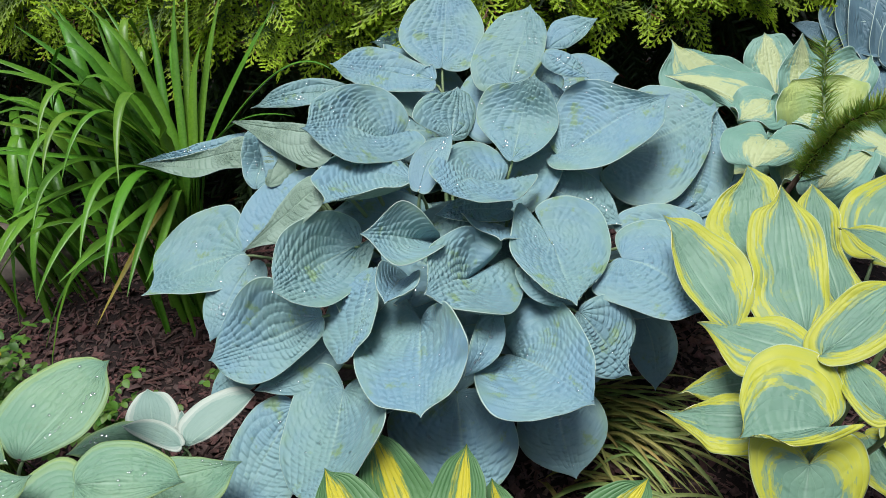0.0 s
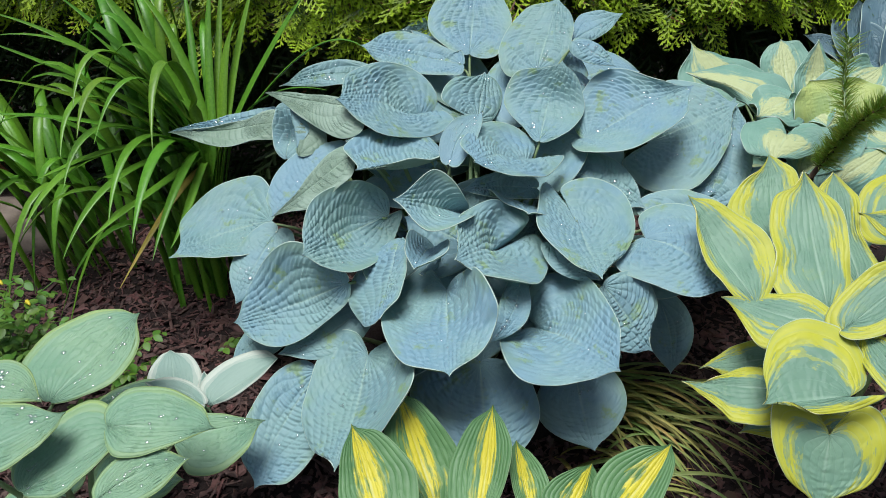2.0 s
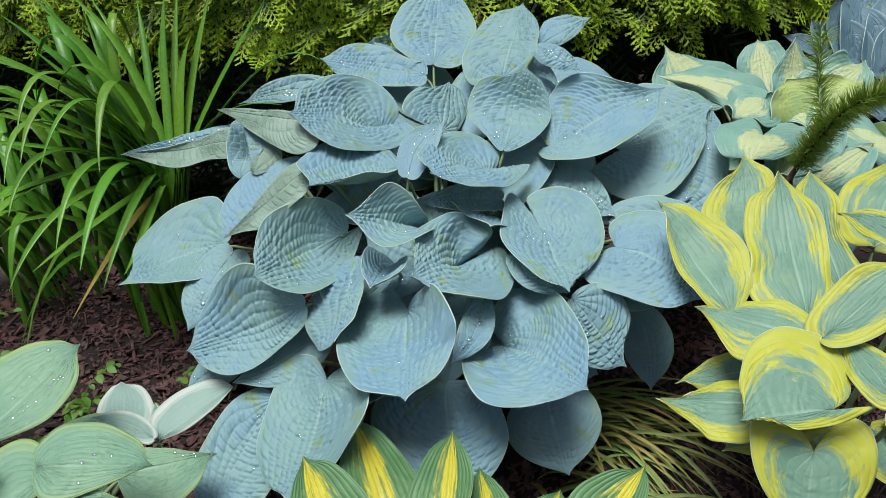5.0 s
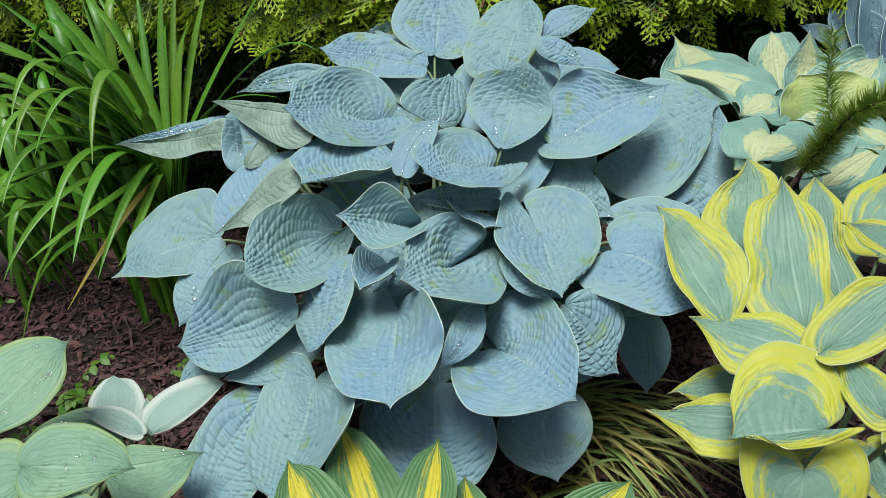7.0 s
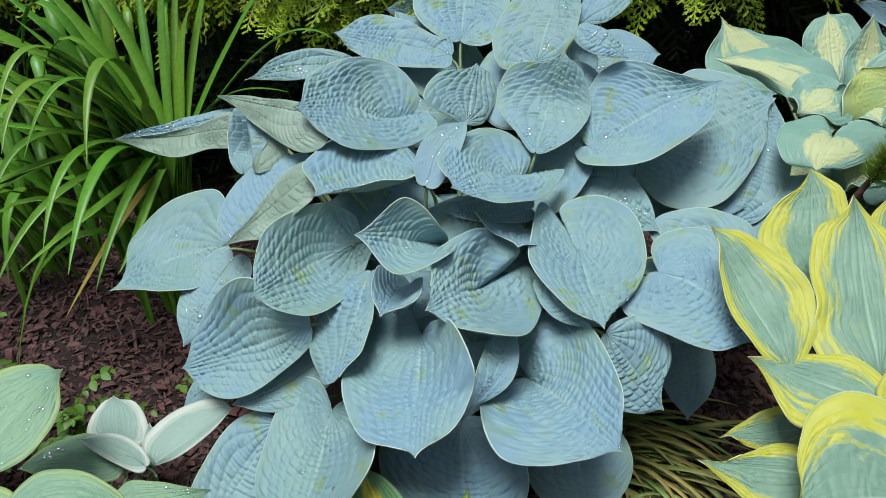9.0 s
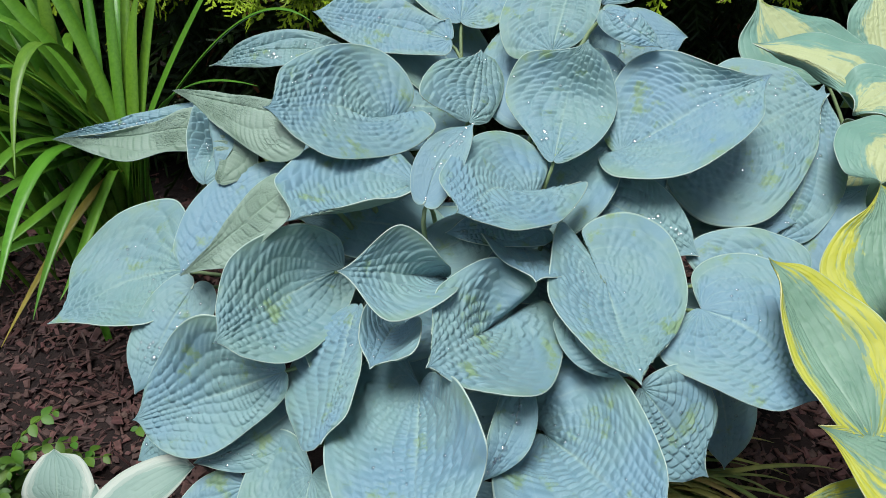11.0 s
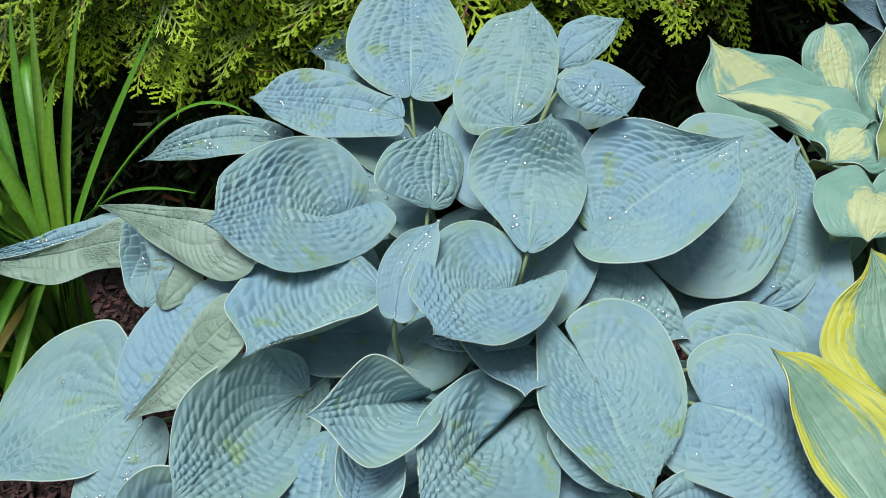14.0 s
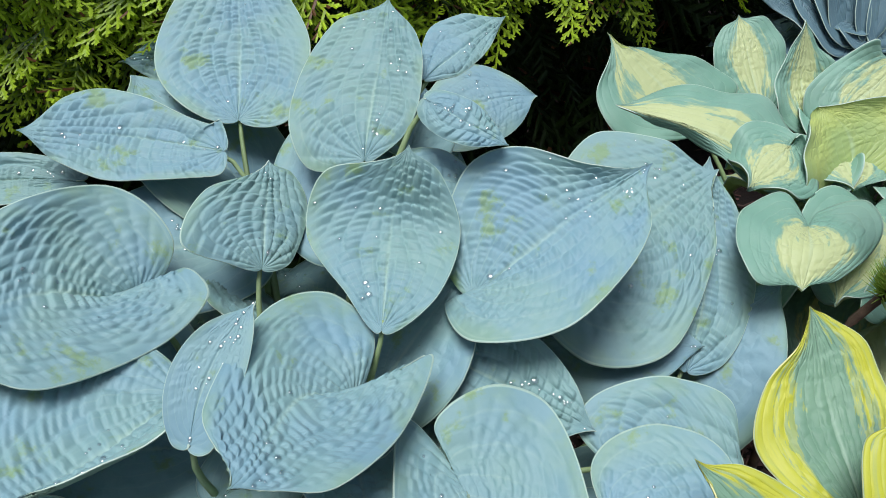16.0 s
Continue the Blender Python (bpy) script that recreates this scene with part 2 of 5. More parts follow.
# ---- mesh tools ----
def part(name, mesh, material, parent, label="", m=None):
    """A mesh object under a thing or part. m: its pose in the world."""
    for mat in material if isinstance(material, (list, tuple)) else [material]:
        if mat.name not in mesh.materials:
            mesh.materials.append(mat)
    ob = new(name, mesh)
    ob.parent = parent
    if m is not None:
        ob.matrix_parent_inverse = at_world(parent).inverted()
        ob.matrix_basis = m
    return tagged(ob, label) if label else ob


def at_world(ob):
    m = ob.matrix_basis.copy()
    while ob.parent:
        m = ob.parent.matrix_basis @ ob.matrix_parent_inverse @ m
        ob = ob.parent
    return m


def thing(name, place, label, category, group=""):
    ob = new(name)
    ob.empty_display_size = 0.1
    ob.matrix_basis = Matrix.Translation(place)
    return tagged(ob, label, category, group)


def mesh_of(name, verts, faces, smooth=True, uvs=None, slots=None):
    me = bpy.data.meshes.new(name)
    me.from_pydata([tuple(map(float, v)) for v in verts], [], faces)
    if uvs is not None:
        layer = me.uv_layers.new(name="UVMap")
        idx = np.empty(len(me.loops), dtype=np.int32)
        me.loops.foreach_get("vertex_index", idx)
        layer.data.foreach_set("uv", np.asarray(uvs, dtype=np.float32)[idx].ravel())
    if slots is not None:
        me.polygons.foreach_set("material_index", np.asarray(slots, dtype=np.int32))
    me.polygons.foreach_set("use_smooth", np.full(len(me.polygons), smooth))
    me.update()
    return me


def tube(points, radii, sides=6):
    """Vertices and faces of a tapered tube through points."""
    verts, faces = [], []
    pts = [Vector(p) for p in points]
    for i, p in enumerate(pts):
        d = (pts[min(i + 1, len(pts) - 1)] - pts[max(i - 1, 0)]).normalized()
        a = d.orthogonal().normalized() if abs(d.z) > 0.95 else d.cross(Vector((0, 0, 1))).normalized()
        b = d.cross(a)
        for k in range(sides):
            w = 2 * math.pi * k / sides
            verts.append(p + radii[i] * (math.cos(w) * a + math.sin(w) * b))
    for i in range(len(pts) - 1):
        for k in range(sides):
            j = (k + 1) % sides
            faces.append((i * sides + k, i * sides + j, (i + 1) * sides + j, (i + 1) * sides + k))
    faces.append(tuple(reversed(range(sides))))
    faces.append(tuple(range((len(pts) - 1) * sides, len(pts) * sides)))
    return verts, faces


def bezier(p0, p1, p2, p3, n):
    out = []
    for i in range(n + 1):
        t = i / n
        out.append((1 - t) ** 3 * Vector(p0) + 3 * (1 - t) ** 2 * t * Vector(p1) + 3 * (1 - t) * t * t * Vector(p2) + t**3 * Vector(p3))
    return out


# ---- hostas ----
LOOK = {}
PLACED = {}


def hosta(name, crown, label, top, under, edge, fine=(33, 26), wave=0.02, quilt=0.004, cusp=0.05, stalk=0.006, full=0.5, drops=0):
    ob = thing(name, crown, label, "hosta", "hostas in the bed")
    LOOK[ob.name] = dict(mats=(top, under, edge), fine=fine, wave=wave, quilt=quilt, cusp=cusp, stalk=stalk, full=full, drops=drops, crown=Vector(crown))
    return ob


def outline(t, back, full, cusp, wide):
    """One side of a blade's rim, from the stalk round the lobe to the tip: x in half widths, y in lengths."""
    yw = wide * (1 + back) - back
    up = np.clip((t - 0.42) / 0.58, 0, 1)
    tau = 0.5 * np.sin(up * math.pi / 2) + 0.5 * up
    body = np.clip(1 - (tau / (1 - cusp)) ** 2, 0, 1) ** (1 - 0.5 * full)
    point = 0.34 * np.clip((1 - tau) / (cusp + 0.13), 0, 1) ** 1.35 * (tau > 0.7)
    tx, ty = np.maximum(body, point), yw + (1 - yw) * tau
    # the lobe: a quarter round from the widest place to the hindmost, then in to the stalk
    lo = np.clip((0.42 - t) / 0.24, 0, 1) * math.pi / 2
    xb = 0.24 + min(0.16, back * 0.4)
    lx, ly = xb + (1 - xb) * np.cos(lo) ** 0.95, yw - (yw + back) * np.sin(lo)
    si = np.clip((0.18 - t) / 0.18, 0, 1)
    sx = (xb - 0.03) * (1 - si) ** 2.4 + 0.03 * (1 - si)
    sy = -back * np.cos(si * math.pi / 2) ** 0.8
    x = np.where(t > 0.42, tx, np.where(t > 0.18, lx, sx))
    y = np.where(t > 0.42, ty, np.where(t > 0.18, ly, sy))
    return np.stack([x, y], -1)


def relief(s, t, ph, q, width, grid):
    """The quilting of a blade: sunken veins from the stalk to the tip, and puckers in the lanes between them."""
    a = np.abs(s)
    step = np.linalg.norm(np.diff(grid, axis=1), axis=2)
    arc = np.concatenate([np.zeros((len(step), 1)), np.cumsum(step, axis=1)], axis=1)
    whole = arc[:, -1:]
    nv = min(10, max(4, round(width * 0.5 / 0.0112)))
    wide = np.linalg.norm(grid[-1] - grid[0], axis=1)
    most = int(np.argmax(wide))
    close = np.where(np.arange(len(wide)) > most, wide / wide[most], 1.0)[None, :] ** 0.7
    # the veins fan out from the stalk and bend towards the tip
    away = np.linalg.norm(grid, axis=2)
    fan = np.clip(np.abs(np.arctan2(grid[:, :, 0], grid[:, :, 1])) / 2.1, 0, 1.4)
    on = np.clip((t - 0.25) / 0.6, 0, 1)
    on = on * on * (3 - 2 * on)
    sw = np.sign(s) * (fan * (1 - on) + a**0.85 * close * on) + 0.012 * np.sin(7 * t + ph) + 0.010 * np.sin(19 * t + 9 * s + ph)
    lane = np.floor(sw * nv)
    hash1 = np.abs(np.sin(lane * 12.9898 + ph) * 43758.5453) % 1.0
    seam = np.abs(np.sin(math.pi * sw * nv)) ** 0.42
    run = away / (0.0085 + 0.004 * hash1) + hash1 * 17.0 + 0.6 * np.sin(away * 60 + 7 * hash1)
    hash2 = np.abs(np.sin(np.floor(run) * 78.233 + lane * 37.719 + ph) * 15731.743) % 1.0
    part_of = run % 1.0
    cell = np.where(part_of < 0.78, (part_of / 0.78) ** 0.55, ((1 - part_of) / 0.22) ** 1.3) * (0.35 + 0.65 * hash2)
    broad = 0.45 + 0.55 * np.clip(0.7 * np.sin(2.2 * t * math.pi + ph) * np.cos(2.6 * s + ph * 2) + 0.75, 0, 1)
    near = np.clip(1 - arc / 0.05, 0, 1)
    bumps = seam * (0.13 + 0.42 * near + 1.0 * cell * np.clip(arc / 0.035 - 0.4, 0, 1) * broad)
    body = np.clip(arc / 0.02, 0, 1) * np.clip((whole - arc) / 0.03, 0, 1) * np.clip((1 - a) * 5.5, 0.1, 1) * np.clip(close * 2.2 - 0.2, 0, 1)
    groove = 0.0012 * np.exp(-((s / 0.05) ** 2)) * np.clip((1 - t) * 2, 0, 1)
    return q * bumps * body - groove


def beads(ob, co, ns, nt, count, rnd):
    """Rain water on a blade: beads and a few wider drops."""
    dv, df = [], []
    pools = [(rnd.uniform(0.25, 0.75), rnd.uniform(0.15, 0.85)) for _ in range(2)]
    for _ in range(count):
        if rnd.random() < 0.6:
            pool = rnd.choice(pools)
            place = pool[0] + rnd.gauss(0, 0.05), pool[1] + rnd.gauss(0, 0.05)
        else:
            place = 0.5 + rnd.gauss(0, 0.2), rnd.betavariate(1.6, 1.6)
        i, j = min(ns - 5, max(4, int(ns * place[0]))), min(nt - 4, max(3, int(nt * place[1])))
        p0 = Vector(co[i * nt + j])
        rad = rnd.uniform(0.0010, 0.0032) * (1.8 if rnd.random() < 0.12 else 1.0)
        kk = len(dv)
        for rr, zz in ((1.0, 0.0), (0.9, 0.2), (0.55, 0.36), (0.0, 0.4)):
            if rr == 0:
                dv.append(p0 + Vector((0, 0, zz * rad)))
                break
            for c6 in range(8):
                dv.append(p0 + Vector((math.cos(c6 * 0.7854) * rr * rad, math.sin(c6 * 0.7854) * rr * rad, zz * rad + 0.0002)))
        for ring in range(2):
            for c6 in range(8):
                c7 = (c6 + 1) % 8
                df.append((kk + ring * 8 + c6, kk + ring * 8 + c7, kk + ring * 8 + 8 + c7, kk + ring * 8 + 8 + c6))
        df.extend((kk + 16 + c6, kk + 16 + (c6 + 1) % 8, kk + 24) for c6 in range(8))
    dm = mesh_of("rain_water", dv, df)
    dm.materials.append(WATER)
    do = tagged(new("rain_water", dm), "clear beads of rain water", kind="stuff")
    do.parent = ob


def finish_leaf(plant, base, axes, grid, s, t, flip, rnd, name, length):
    """Turns a grid of places into a blade with two faces, a thin rim, rain and its stalk."""
    k = LOOK[plant.name]
    x, y, z = axes
    ns, nt = grid.shape[:2]
    co = grid.reshape(-1, 3)
    du = np.gradient(grid, axis=0)
    dv = np.gradient(grid, axis=1)
    nor = np.cross(du, dv)
    nor = nor / np.maximum(np.linalg.norm(nor, axis=2, keepdims=True), 1e-9)
    nor[np.linalg.norm(du, axis=2) < 1e-6] = (0, 0, 1)
    # the lower face stays clear of the puckers of the upper one
    under = grid.copy()
    for _ in range(2):
        z0 = under[:, :, 2].copy()
        low = z0.copy()
        low[1:-1, 1:-1] = np.minimum.reduce([z0[1 + i : ns - 1 + i, 1 + j : nt - 1 + j] for i in (-1, 0, 1) for j in (-1, 0, 1)])
        under[:, :, 2] = np.maximum(low, z0 - 0.004)
    sheet = (under - 0.0016 * nor)[::2, ::2].reshape(-1, 3)
    hem = np.concatenate([(grid - 0.0014 * nor)[0], (grid - 0.0014 * nor)[-1]])
    n, n2 = ns * nt, len(sheet)
    verts = np.concatenate([co, sheet, hem])
    gi = np.arange(n).reshape(ns, nt)
    gl = n + np.arange(n2).reshape((ns + 1) // 2, (nt + 1) // 2)
    gh = n + n2 + np.arange(2 * nt).reshape(2, nt)
    topf = np.stack([gi[:-1, :-1], gi[1:, :-1], gi[1:, 1:], gi[:-1, 1:]], -1).reshape(-1, 4)
    lowf = np.stack([gl[:-1, 1:], gl[1:, 1:], gl[1:, :-1], gl[:-1, :-1]], -1).reshape(-1, 4)
    rim = np.concatenate([np.stack([gi[0, :-1], gi[0, 1:], gh[0, 1:], gh[0, :-1]], -1), np.stack([gi[-1, 1:], gi[-1, :-1], gh[1, :-1], gh[1, 1:]], -1)])
    faces = np.concatenate([topf, lowf, rim]).tolist()
    slots = np.concatenate([np.zeros(len(topf), int) + (1 if flip else 0), np.full(len(lowf), 0 if flip else 1), np.full(len(rim), 2)])
    uv = np.stack([(s * 0.5 + 0.5) + 0 * t, t + 0 * s], -1)
    uv = np.concatenate([uv.reshape(-1, 2), uv[::2, ::2].reshape(-1, 2), uv[0], uv[-1]])
    me = mesh_of(name, verts, faces, True, uv, slots)
    for mat in k["mats"]:
        me.materials.append(mat)
    m = Matrix.Translation(base) @ Matrix((x, y, z)).transposed().to_4x4()
    ob = new(name, me)
    ob.parent = plant
    ob.matrix_parent_inverse = Matrix.Translation(-k["crown"])
    ob.matrix_basis = m
    if k["drops"] and not flip:
        beads(ob, co, ns, nt, rnd.randint(k["drops"] // 2, k["drops"] * 2), rnd)
    # its stalk, down to the crown
    c = k["crown"]
    foot = c + Vector(((base.x - c.x) * 0.18 + rnd.uniform(-0.02, 0.02), (base.y - c.y) * 0.18 + rnd.uniform(-0.02, 0.02), -c.z - 0.02))
    back = base - y * min(0.07, length * 0.35) - z * 0.035
    rise = foot + Vector(((base.x - foot.x) * 0.35, (base.y - foot.y) * 0.35, max(0.03, base.z * 0.75)))
    pts = bezier(base + y * 0.012 - z * 0.004, back, rise, foot, 10)
    r0 = k["stalk"]
    v, f = tube(pts, [r0 * (0.45 + 0.75 * i / 10) for i in range(11)])
    st = mesh_of("stalk", v, f)
    st.materials.append(STALK)
    so = new("stalk", st)
    so.parent = ob
    so.matrix_parent_inverse = m.inverted()
    return ob


def leaf(plant, base, tip, normal, left, right, cup=0.0, cul=None, cur=None, arch=0.04, lobe=0.8, lol=None, lor=None, full=None, wide=0.42, bow=0.0, flip=0, wave=None, quilt=None, fine=None, name="leaf"):
    """One blade from its stalk's end to its tip, with half widths to both sides. cup: how far the sides rise (cul, cur: one side's own); arch: the rise between base and tip; lobe: how far the lobes reach back (lol, lor: one side's own); full: how round the blade is; bow: how far its midrib bends aside."""
    k = LOOK[plant.name]
    PLACED.setdefault(plant.name, []).append((Vector(base), Vector(tip), Vector(normal), left, right))
    rnd = random.Random(round(base[0] * 7919 + base[1] * 104729 + tip[0] * 1299709 + tip[2] * 15485863))
    base, tip = Vector(base), Vector(tip)
    y = tip - base
    length = y.length
    y.normalize()
    z = Vector(normal)
    z = (z - y * z.dot(y)).normalized()
    x = y.cross(z)
    ns, nt = k["fine"] if fine is None else fine
    s = np.linspace(-1, 1, ns)[:, None]
    t = np.linspace(0.0, 1, nt)[None, :]
    a = np.abs(s)
    r = k["full"] if full is None else full
    backs = [max(0.05, ((lobe if o is None else o) - 0.5) * 0.38) for o in (lol, lor)]
    rims = [outline(t[0], o, r, k["cusp"], wide) for o in backs]
    rim = np.where((s < 0)[:, :, None], rims[0][None], rims[1][None])
    hw = np.where(s < 0, left, right)
    px = s * hw * rim[:, :, 0]
    mix = a**1.5
    py = length * ((1 - mix) * t**1.05 + mix * rim[:, :, 1])
    tipping = np.clip((t - 0.86) / 0.14, 0, 1) ** 3
    # curl to each side
    cl, cr = (cup if cul is None else cul), (cup if cur is None else cur)
    bend = np.where(s < 0, cl, cr) + 1e-6
    grow = np.where(np.abs(bend) < 1.3, bend / np.sin(np.clip(bend, -1.3, 1.3)), 1.0)
    th = bend * np.abs(px) / hw
    qx = np.sign(px) * hw * np.sin(th * 1.0) / bend * np.abs(grow)
    qz = hw * (1 - np.cos(th)) / bend
    yy = np.clip(py / length, 0, 1)
    ph = rnd.uniform(0, 6.28)
    w = k["wave"] if wave is None else wave
    qz = qz + arch * length * 4 * yy * (1 - yy)
    qz = qz + w * length * a**3 * (np.sin(9 * t + ph + 2.0 * np.sign(s)) + 0.6 * np.sin(17 * t + 2 * ph)) * (1 - tipping)
    qx = qx + bow * 4 * yy * (1 - yy)
    flat = np.stack([qx + 0 * t, py + 0 * s, qz], -1)
    qz = qz + relief(s, t, ph, k["quilt"] if quilt is None else quilt, left + right, flat)
    grid = np.stack([qx + 0 * t, py + 0 * s, qz], -1)
    return finish_leaf(plant, base, (x, y, z), grid, s, t, flip, rnd, name, length)


def smooth_curve(pts, first, last, n):
    """A curve through places, with given directions at its ends, in n even steps."""
    p = np.asarray(pts, float)
    knot = np.concatenate([[0], np.cumsum(np.sqrt(np.linalg.norm(np.diff(p, axis=0), axis=1)))])
    tan = np.zeros_like(p)
    tan[1:-1] = (p[2:] - p[:-2]) / (knot[2:] - knot[:-2])[:, None]
    tan[0] = np.asarray(first) * np.linalg.norm(p[1] - p[0]) / (knot[1] - knot[0])
    tan[-1] = np.asarray(last) * np.linalg.norm(p[-1] - p[-2]) / (knot[-1] - knot[-2])
    dense = []
    for i in range(len(p) - 1):
        h = knot[i + 1] - knot[i]
        u = np.linspace(0, 1, 24, endpoint=i == len(p) - 2)[:, None]
        dense.append((2 * u**3 - 3 * u**2 + 1) * p[i] + (u**3 - 2 * u**2 + u) * h * tan[i] + (3 * u**2 - 2 * u**3) * p[i + 1] + (u**3 - u**2) * h * tan[i + 1])
    dense = np.concatenate(dense)
    run = np.concatenate([[0], np.cumsum(np.linalg.norm(np.diff(dense, axis=0), axis=1))])
    at = np.linspace(0, run[-1], n)
    return np.stack([np.interp(at, run, dense[:, c]) for c in range(3)], -1)


def heart_leaf(plant, base, tip, lefts, rights, mid=None, sag=0.0, wave=None, quilt=None, fine=None, flip=0, name="leaf"):
    """A blade whose rim runs from the stalk's end round each lobe, by a few places on either side, to the tip. mid: a place on the midrib; sag: how deep the blade hangs between rim and midrib."""
    k = LOOK[plant.name]
    rnd = random.Random(round(base[0] * 7919 + base[1] * 104729 + tip[0] * 1299709 + tip[2] * 15485863))
    base, tip = Vector(base), Vector(tip)
    y = tip - base
    length = y.length
    y.normalize()
    across = sum((Vector(p) for p in rights), Vector()) / len(rights) - sum((Vector(p) for p in lefts), Vector()) / len(lefts)
    z = across.cross(y).normalized()
    x = y.cross(z)
    turn = np.array([x, y, z])
    local = lambda p: turn @ np.array(Vector(p) - base)
    left, right = [local(p) for p in lefts], [local(p) for p in rights]
    width = max(p[0] for p in right) - min(p[0] for p in left)
    PLACED.setdefault(plant.name, []).append((base, tip, z, -min(p[0] for p in left), max(p[0] for p in right)))
    ns, nt = k["fine"] if fine is None else fine
    s = np.linspace(-1, 1, ns)[:, None]
    t = np.linspace(0.0, 1, nt)[None, :]
    a = np.abs(s)
    end = np.array([0, length, 0.0])
    origin = np.zeros(3)
    rims = []
    for side, pts in ((-1, left), (1, right)):
        rims.append(smooth_curve([origin] + pts + [end], (side * 0.25, -0.7, 0.1), (0.25 * -side, 0.95, 0), nt))
    if mid is None:
        heights = [p[2] for p in left + right]
        high = min(0.25 * length, max(-0.2 * length, 0.5 * float(np.mean(heights)) - sag))
        spine = smooth_curve([origin, np.array([0, 0.5 * length, high]), end], (0, 1, 0.2), (0, 1, 0), nt)
    else:
        c = local(mid)
        c[0] *= 0.6
        c[1] = min(max(c[1], 0.3 * length), 0.7 * length)
        c[2] -= sag
        spine = smooth_curve([origin, c, end], (c / np.linalg.norm(c)), (0, 1, 0), nt)
    rim = np.where((s < 0)[:, :, None], rims[0][None], rims[1][None])
    fall = np.stack([a, a**1.45, a**1.7], -1) + 0 * rim
    grid = spine[None] * (1 - fall) + rim * fall
    ph = rnd.uniform(0, 6.28)
    w = k["wave"] if wave is None else wave
    ends = np.clip(t * 6, 0, 1) * np.clip((1 - t) * 5, 0, 1)
    qz = 0.5 * w * length * a**3 * (np.sin(11 * t + ph + 2.0 * np.sign(s)) + 0.7 * np.sin(23 * t + 2 * ph)) * ends
    q = k["quilt"] if quilt is None else quilt
    qz = qz + relief(s, t, ph, q, width, grid)
    grid = grid + np.stack([0 * qz, 0 * qz, qz], -1)
    return finish_leaf(plant, base, (x, y, z), grid, s, t, flip, rnd, name, length)


# ---- ground ----
def ground_height(x, y):
    return 0.014 * noise.noise(Vector((x * 3.1, y * 3.1, 0.3))) + 0.008 * noise.noise(Vector((x * 9, y * 9, 4.0)))


def ground_mesh():
    xs = np.concatenate([[-400, -60, -12, -4], np.linspace(-2.4, 2.4, 130), [4, 12, 60, 400]])
    ys = np.concatenate([[-400, -60, -12, -3], np.linspace(-0.6, 3.6, 120), [5, 12, 60, 400]])
    verts = [(x, y, ground_height(x, y) if abs(x) < 3 and -1 < y < 4 else 0.0) for x in xs for y in ys]
    ny = len(ys)
    faces = [(i * ny + j, (i + 1) * ny + j, (i + 1) * ny + j + 1, i * ny + j + 1) for i in range(len(xs) - 1) for j in range(ny - 1)]
    return mesh_of("ground", verts, faces)


ground = new("ground", ground_mesh())
ground.data.materials.append(SOIL)
tagged(ground, "dark brown garden soil under bark mulch", "ground", kind="structure")

# ---- the hostas in the bed ----
blue_hosta = hosta("blue_hosta", (0.02, 1.42, 0.0), "large blue-green hosta with quilted waxy leaves", BLUE, BLUE_UNDER, PALE_EDGE, fine=(105, 145), quilt=0.0072, wave=0.016, full=0.42, cusp=0.085, drops=13)
yellow_hosta = hosta("gold_margined_hosta", (0.72, 0.98, 0.0), "blue-green hosta with broad bright yellow leaf margins", GOLD, GOLD_UNDER, GOLD_EDGE, fine=(41, 61), quilt=0.0032, wave=0.035, cusp=0.12, full=0.3)
flame_hosta = hosta("flame_centred_hosta", (0.02, 0.72, 0.0), "dark green hosta with yellow flames in the leaf centres", FLAME, FLAME, FLAME_EDGE, fine=(41, 45), quilt=0.001, wave=0.008, cusp=0.06, full=0.2)
green_hosta = hosta("grey_green_hosta", (-0.68, 0.80, 0.0), "grey-green hosta with smooth heart-shaped leaves", GREEN, GREEN, FLAME_EDGE, fine=(35, 51), quilt=0.0042, drops=14, wave=0.016, cusp=0.1, full=0.3)
white_hosta = hosta("white_margined_hosta", (-0.56, 1.06, 0.0), "small pale green hosta with thin white leaf margins", WHITE, WHITE, PALE_EDGE, fine=(21, 25), quilt=0.0005, wave=0.01, cusp=0.05, stalk=0.004, full=0.4)
slate_hosta = hosta("slate_blue_hosta", (1.42, 2.36, 0.0), "slate-blue hosta with upright cupped leaves", SLATE, SLATE, PALE_EDGE, fine=(27, 29), quilt=0.002, wave=0.03, cusp=0.06, full=0.4)
cream_hosta = hosta("cream_centred_hosta", (0.95, 1.62, 0.0), "wavy blue-green hosta with cream leaf centres", CREAM, CREAM_UNDER, PALE_EDGE, fine=(41, 61), quilt=0.0032, wave=0.11, cusp=0.10, full=0.5)

heart_leaf(blue_hosta, (-0.433, 1.364, 0.411), (-0.642, 1.285, 0.366), [(-0.450, 1.294, 0.387), (-0.491, 1.260, 0.383)], [(-0.472, 1.491, 0.458), (-0.570, 1.499, 0.440), (-0.654, 1.445, 0.378)], mid=(-0.565, 1.413, 0.376))
heart_leaf(blue_hosta, (-0.171, 1.312, 0.450), (-0.332, 1.152, 0.448), [(-0.142, 1.333, 0.447), (-0.163, 1.257, 0.408), (-0.192, 1.203, 0.401), (-0.234, 1.154, 0.409), (-0.288, 1.146, 0.427)], [(-0.176, 1.338, 0.489), (-0.225, 1.324, 0.525), (-0.281, 1.290, 0.529), (-0.321, 1.251, 0.513), (-0.334, 1.204, 0.475)], mid=(-0.248, 1.283, 0.433))
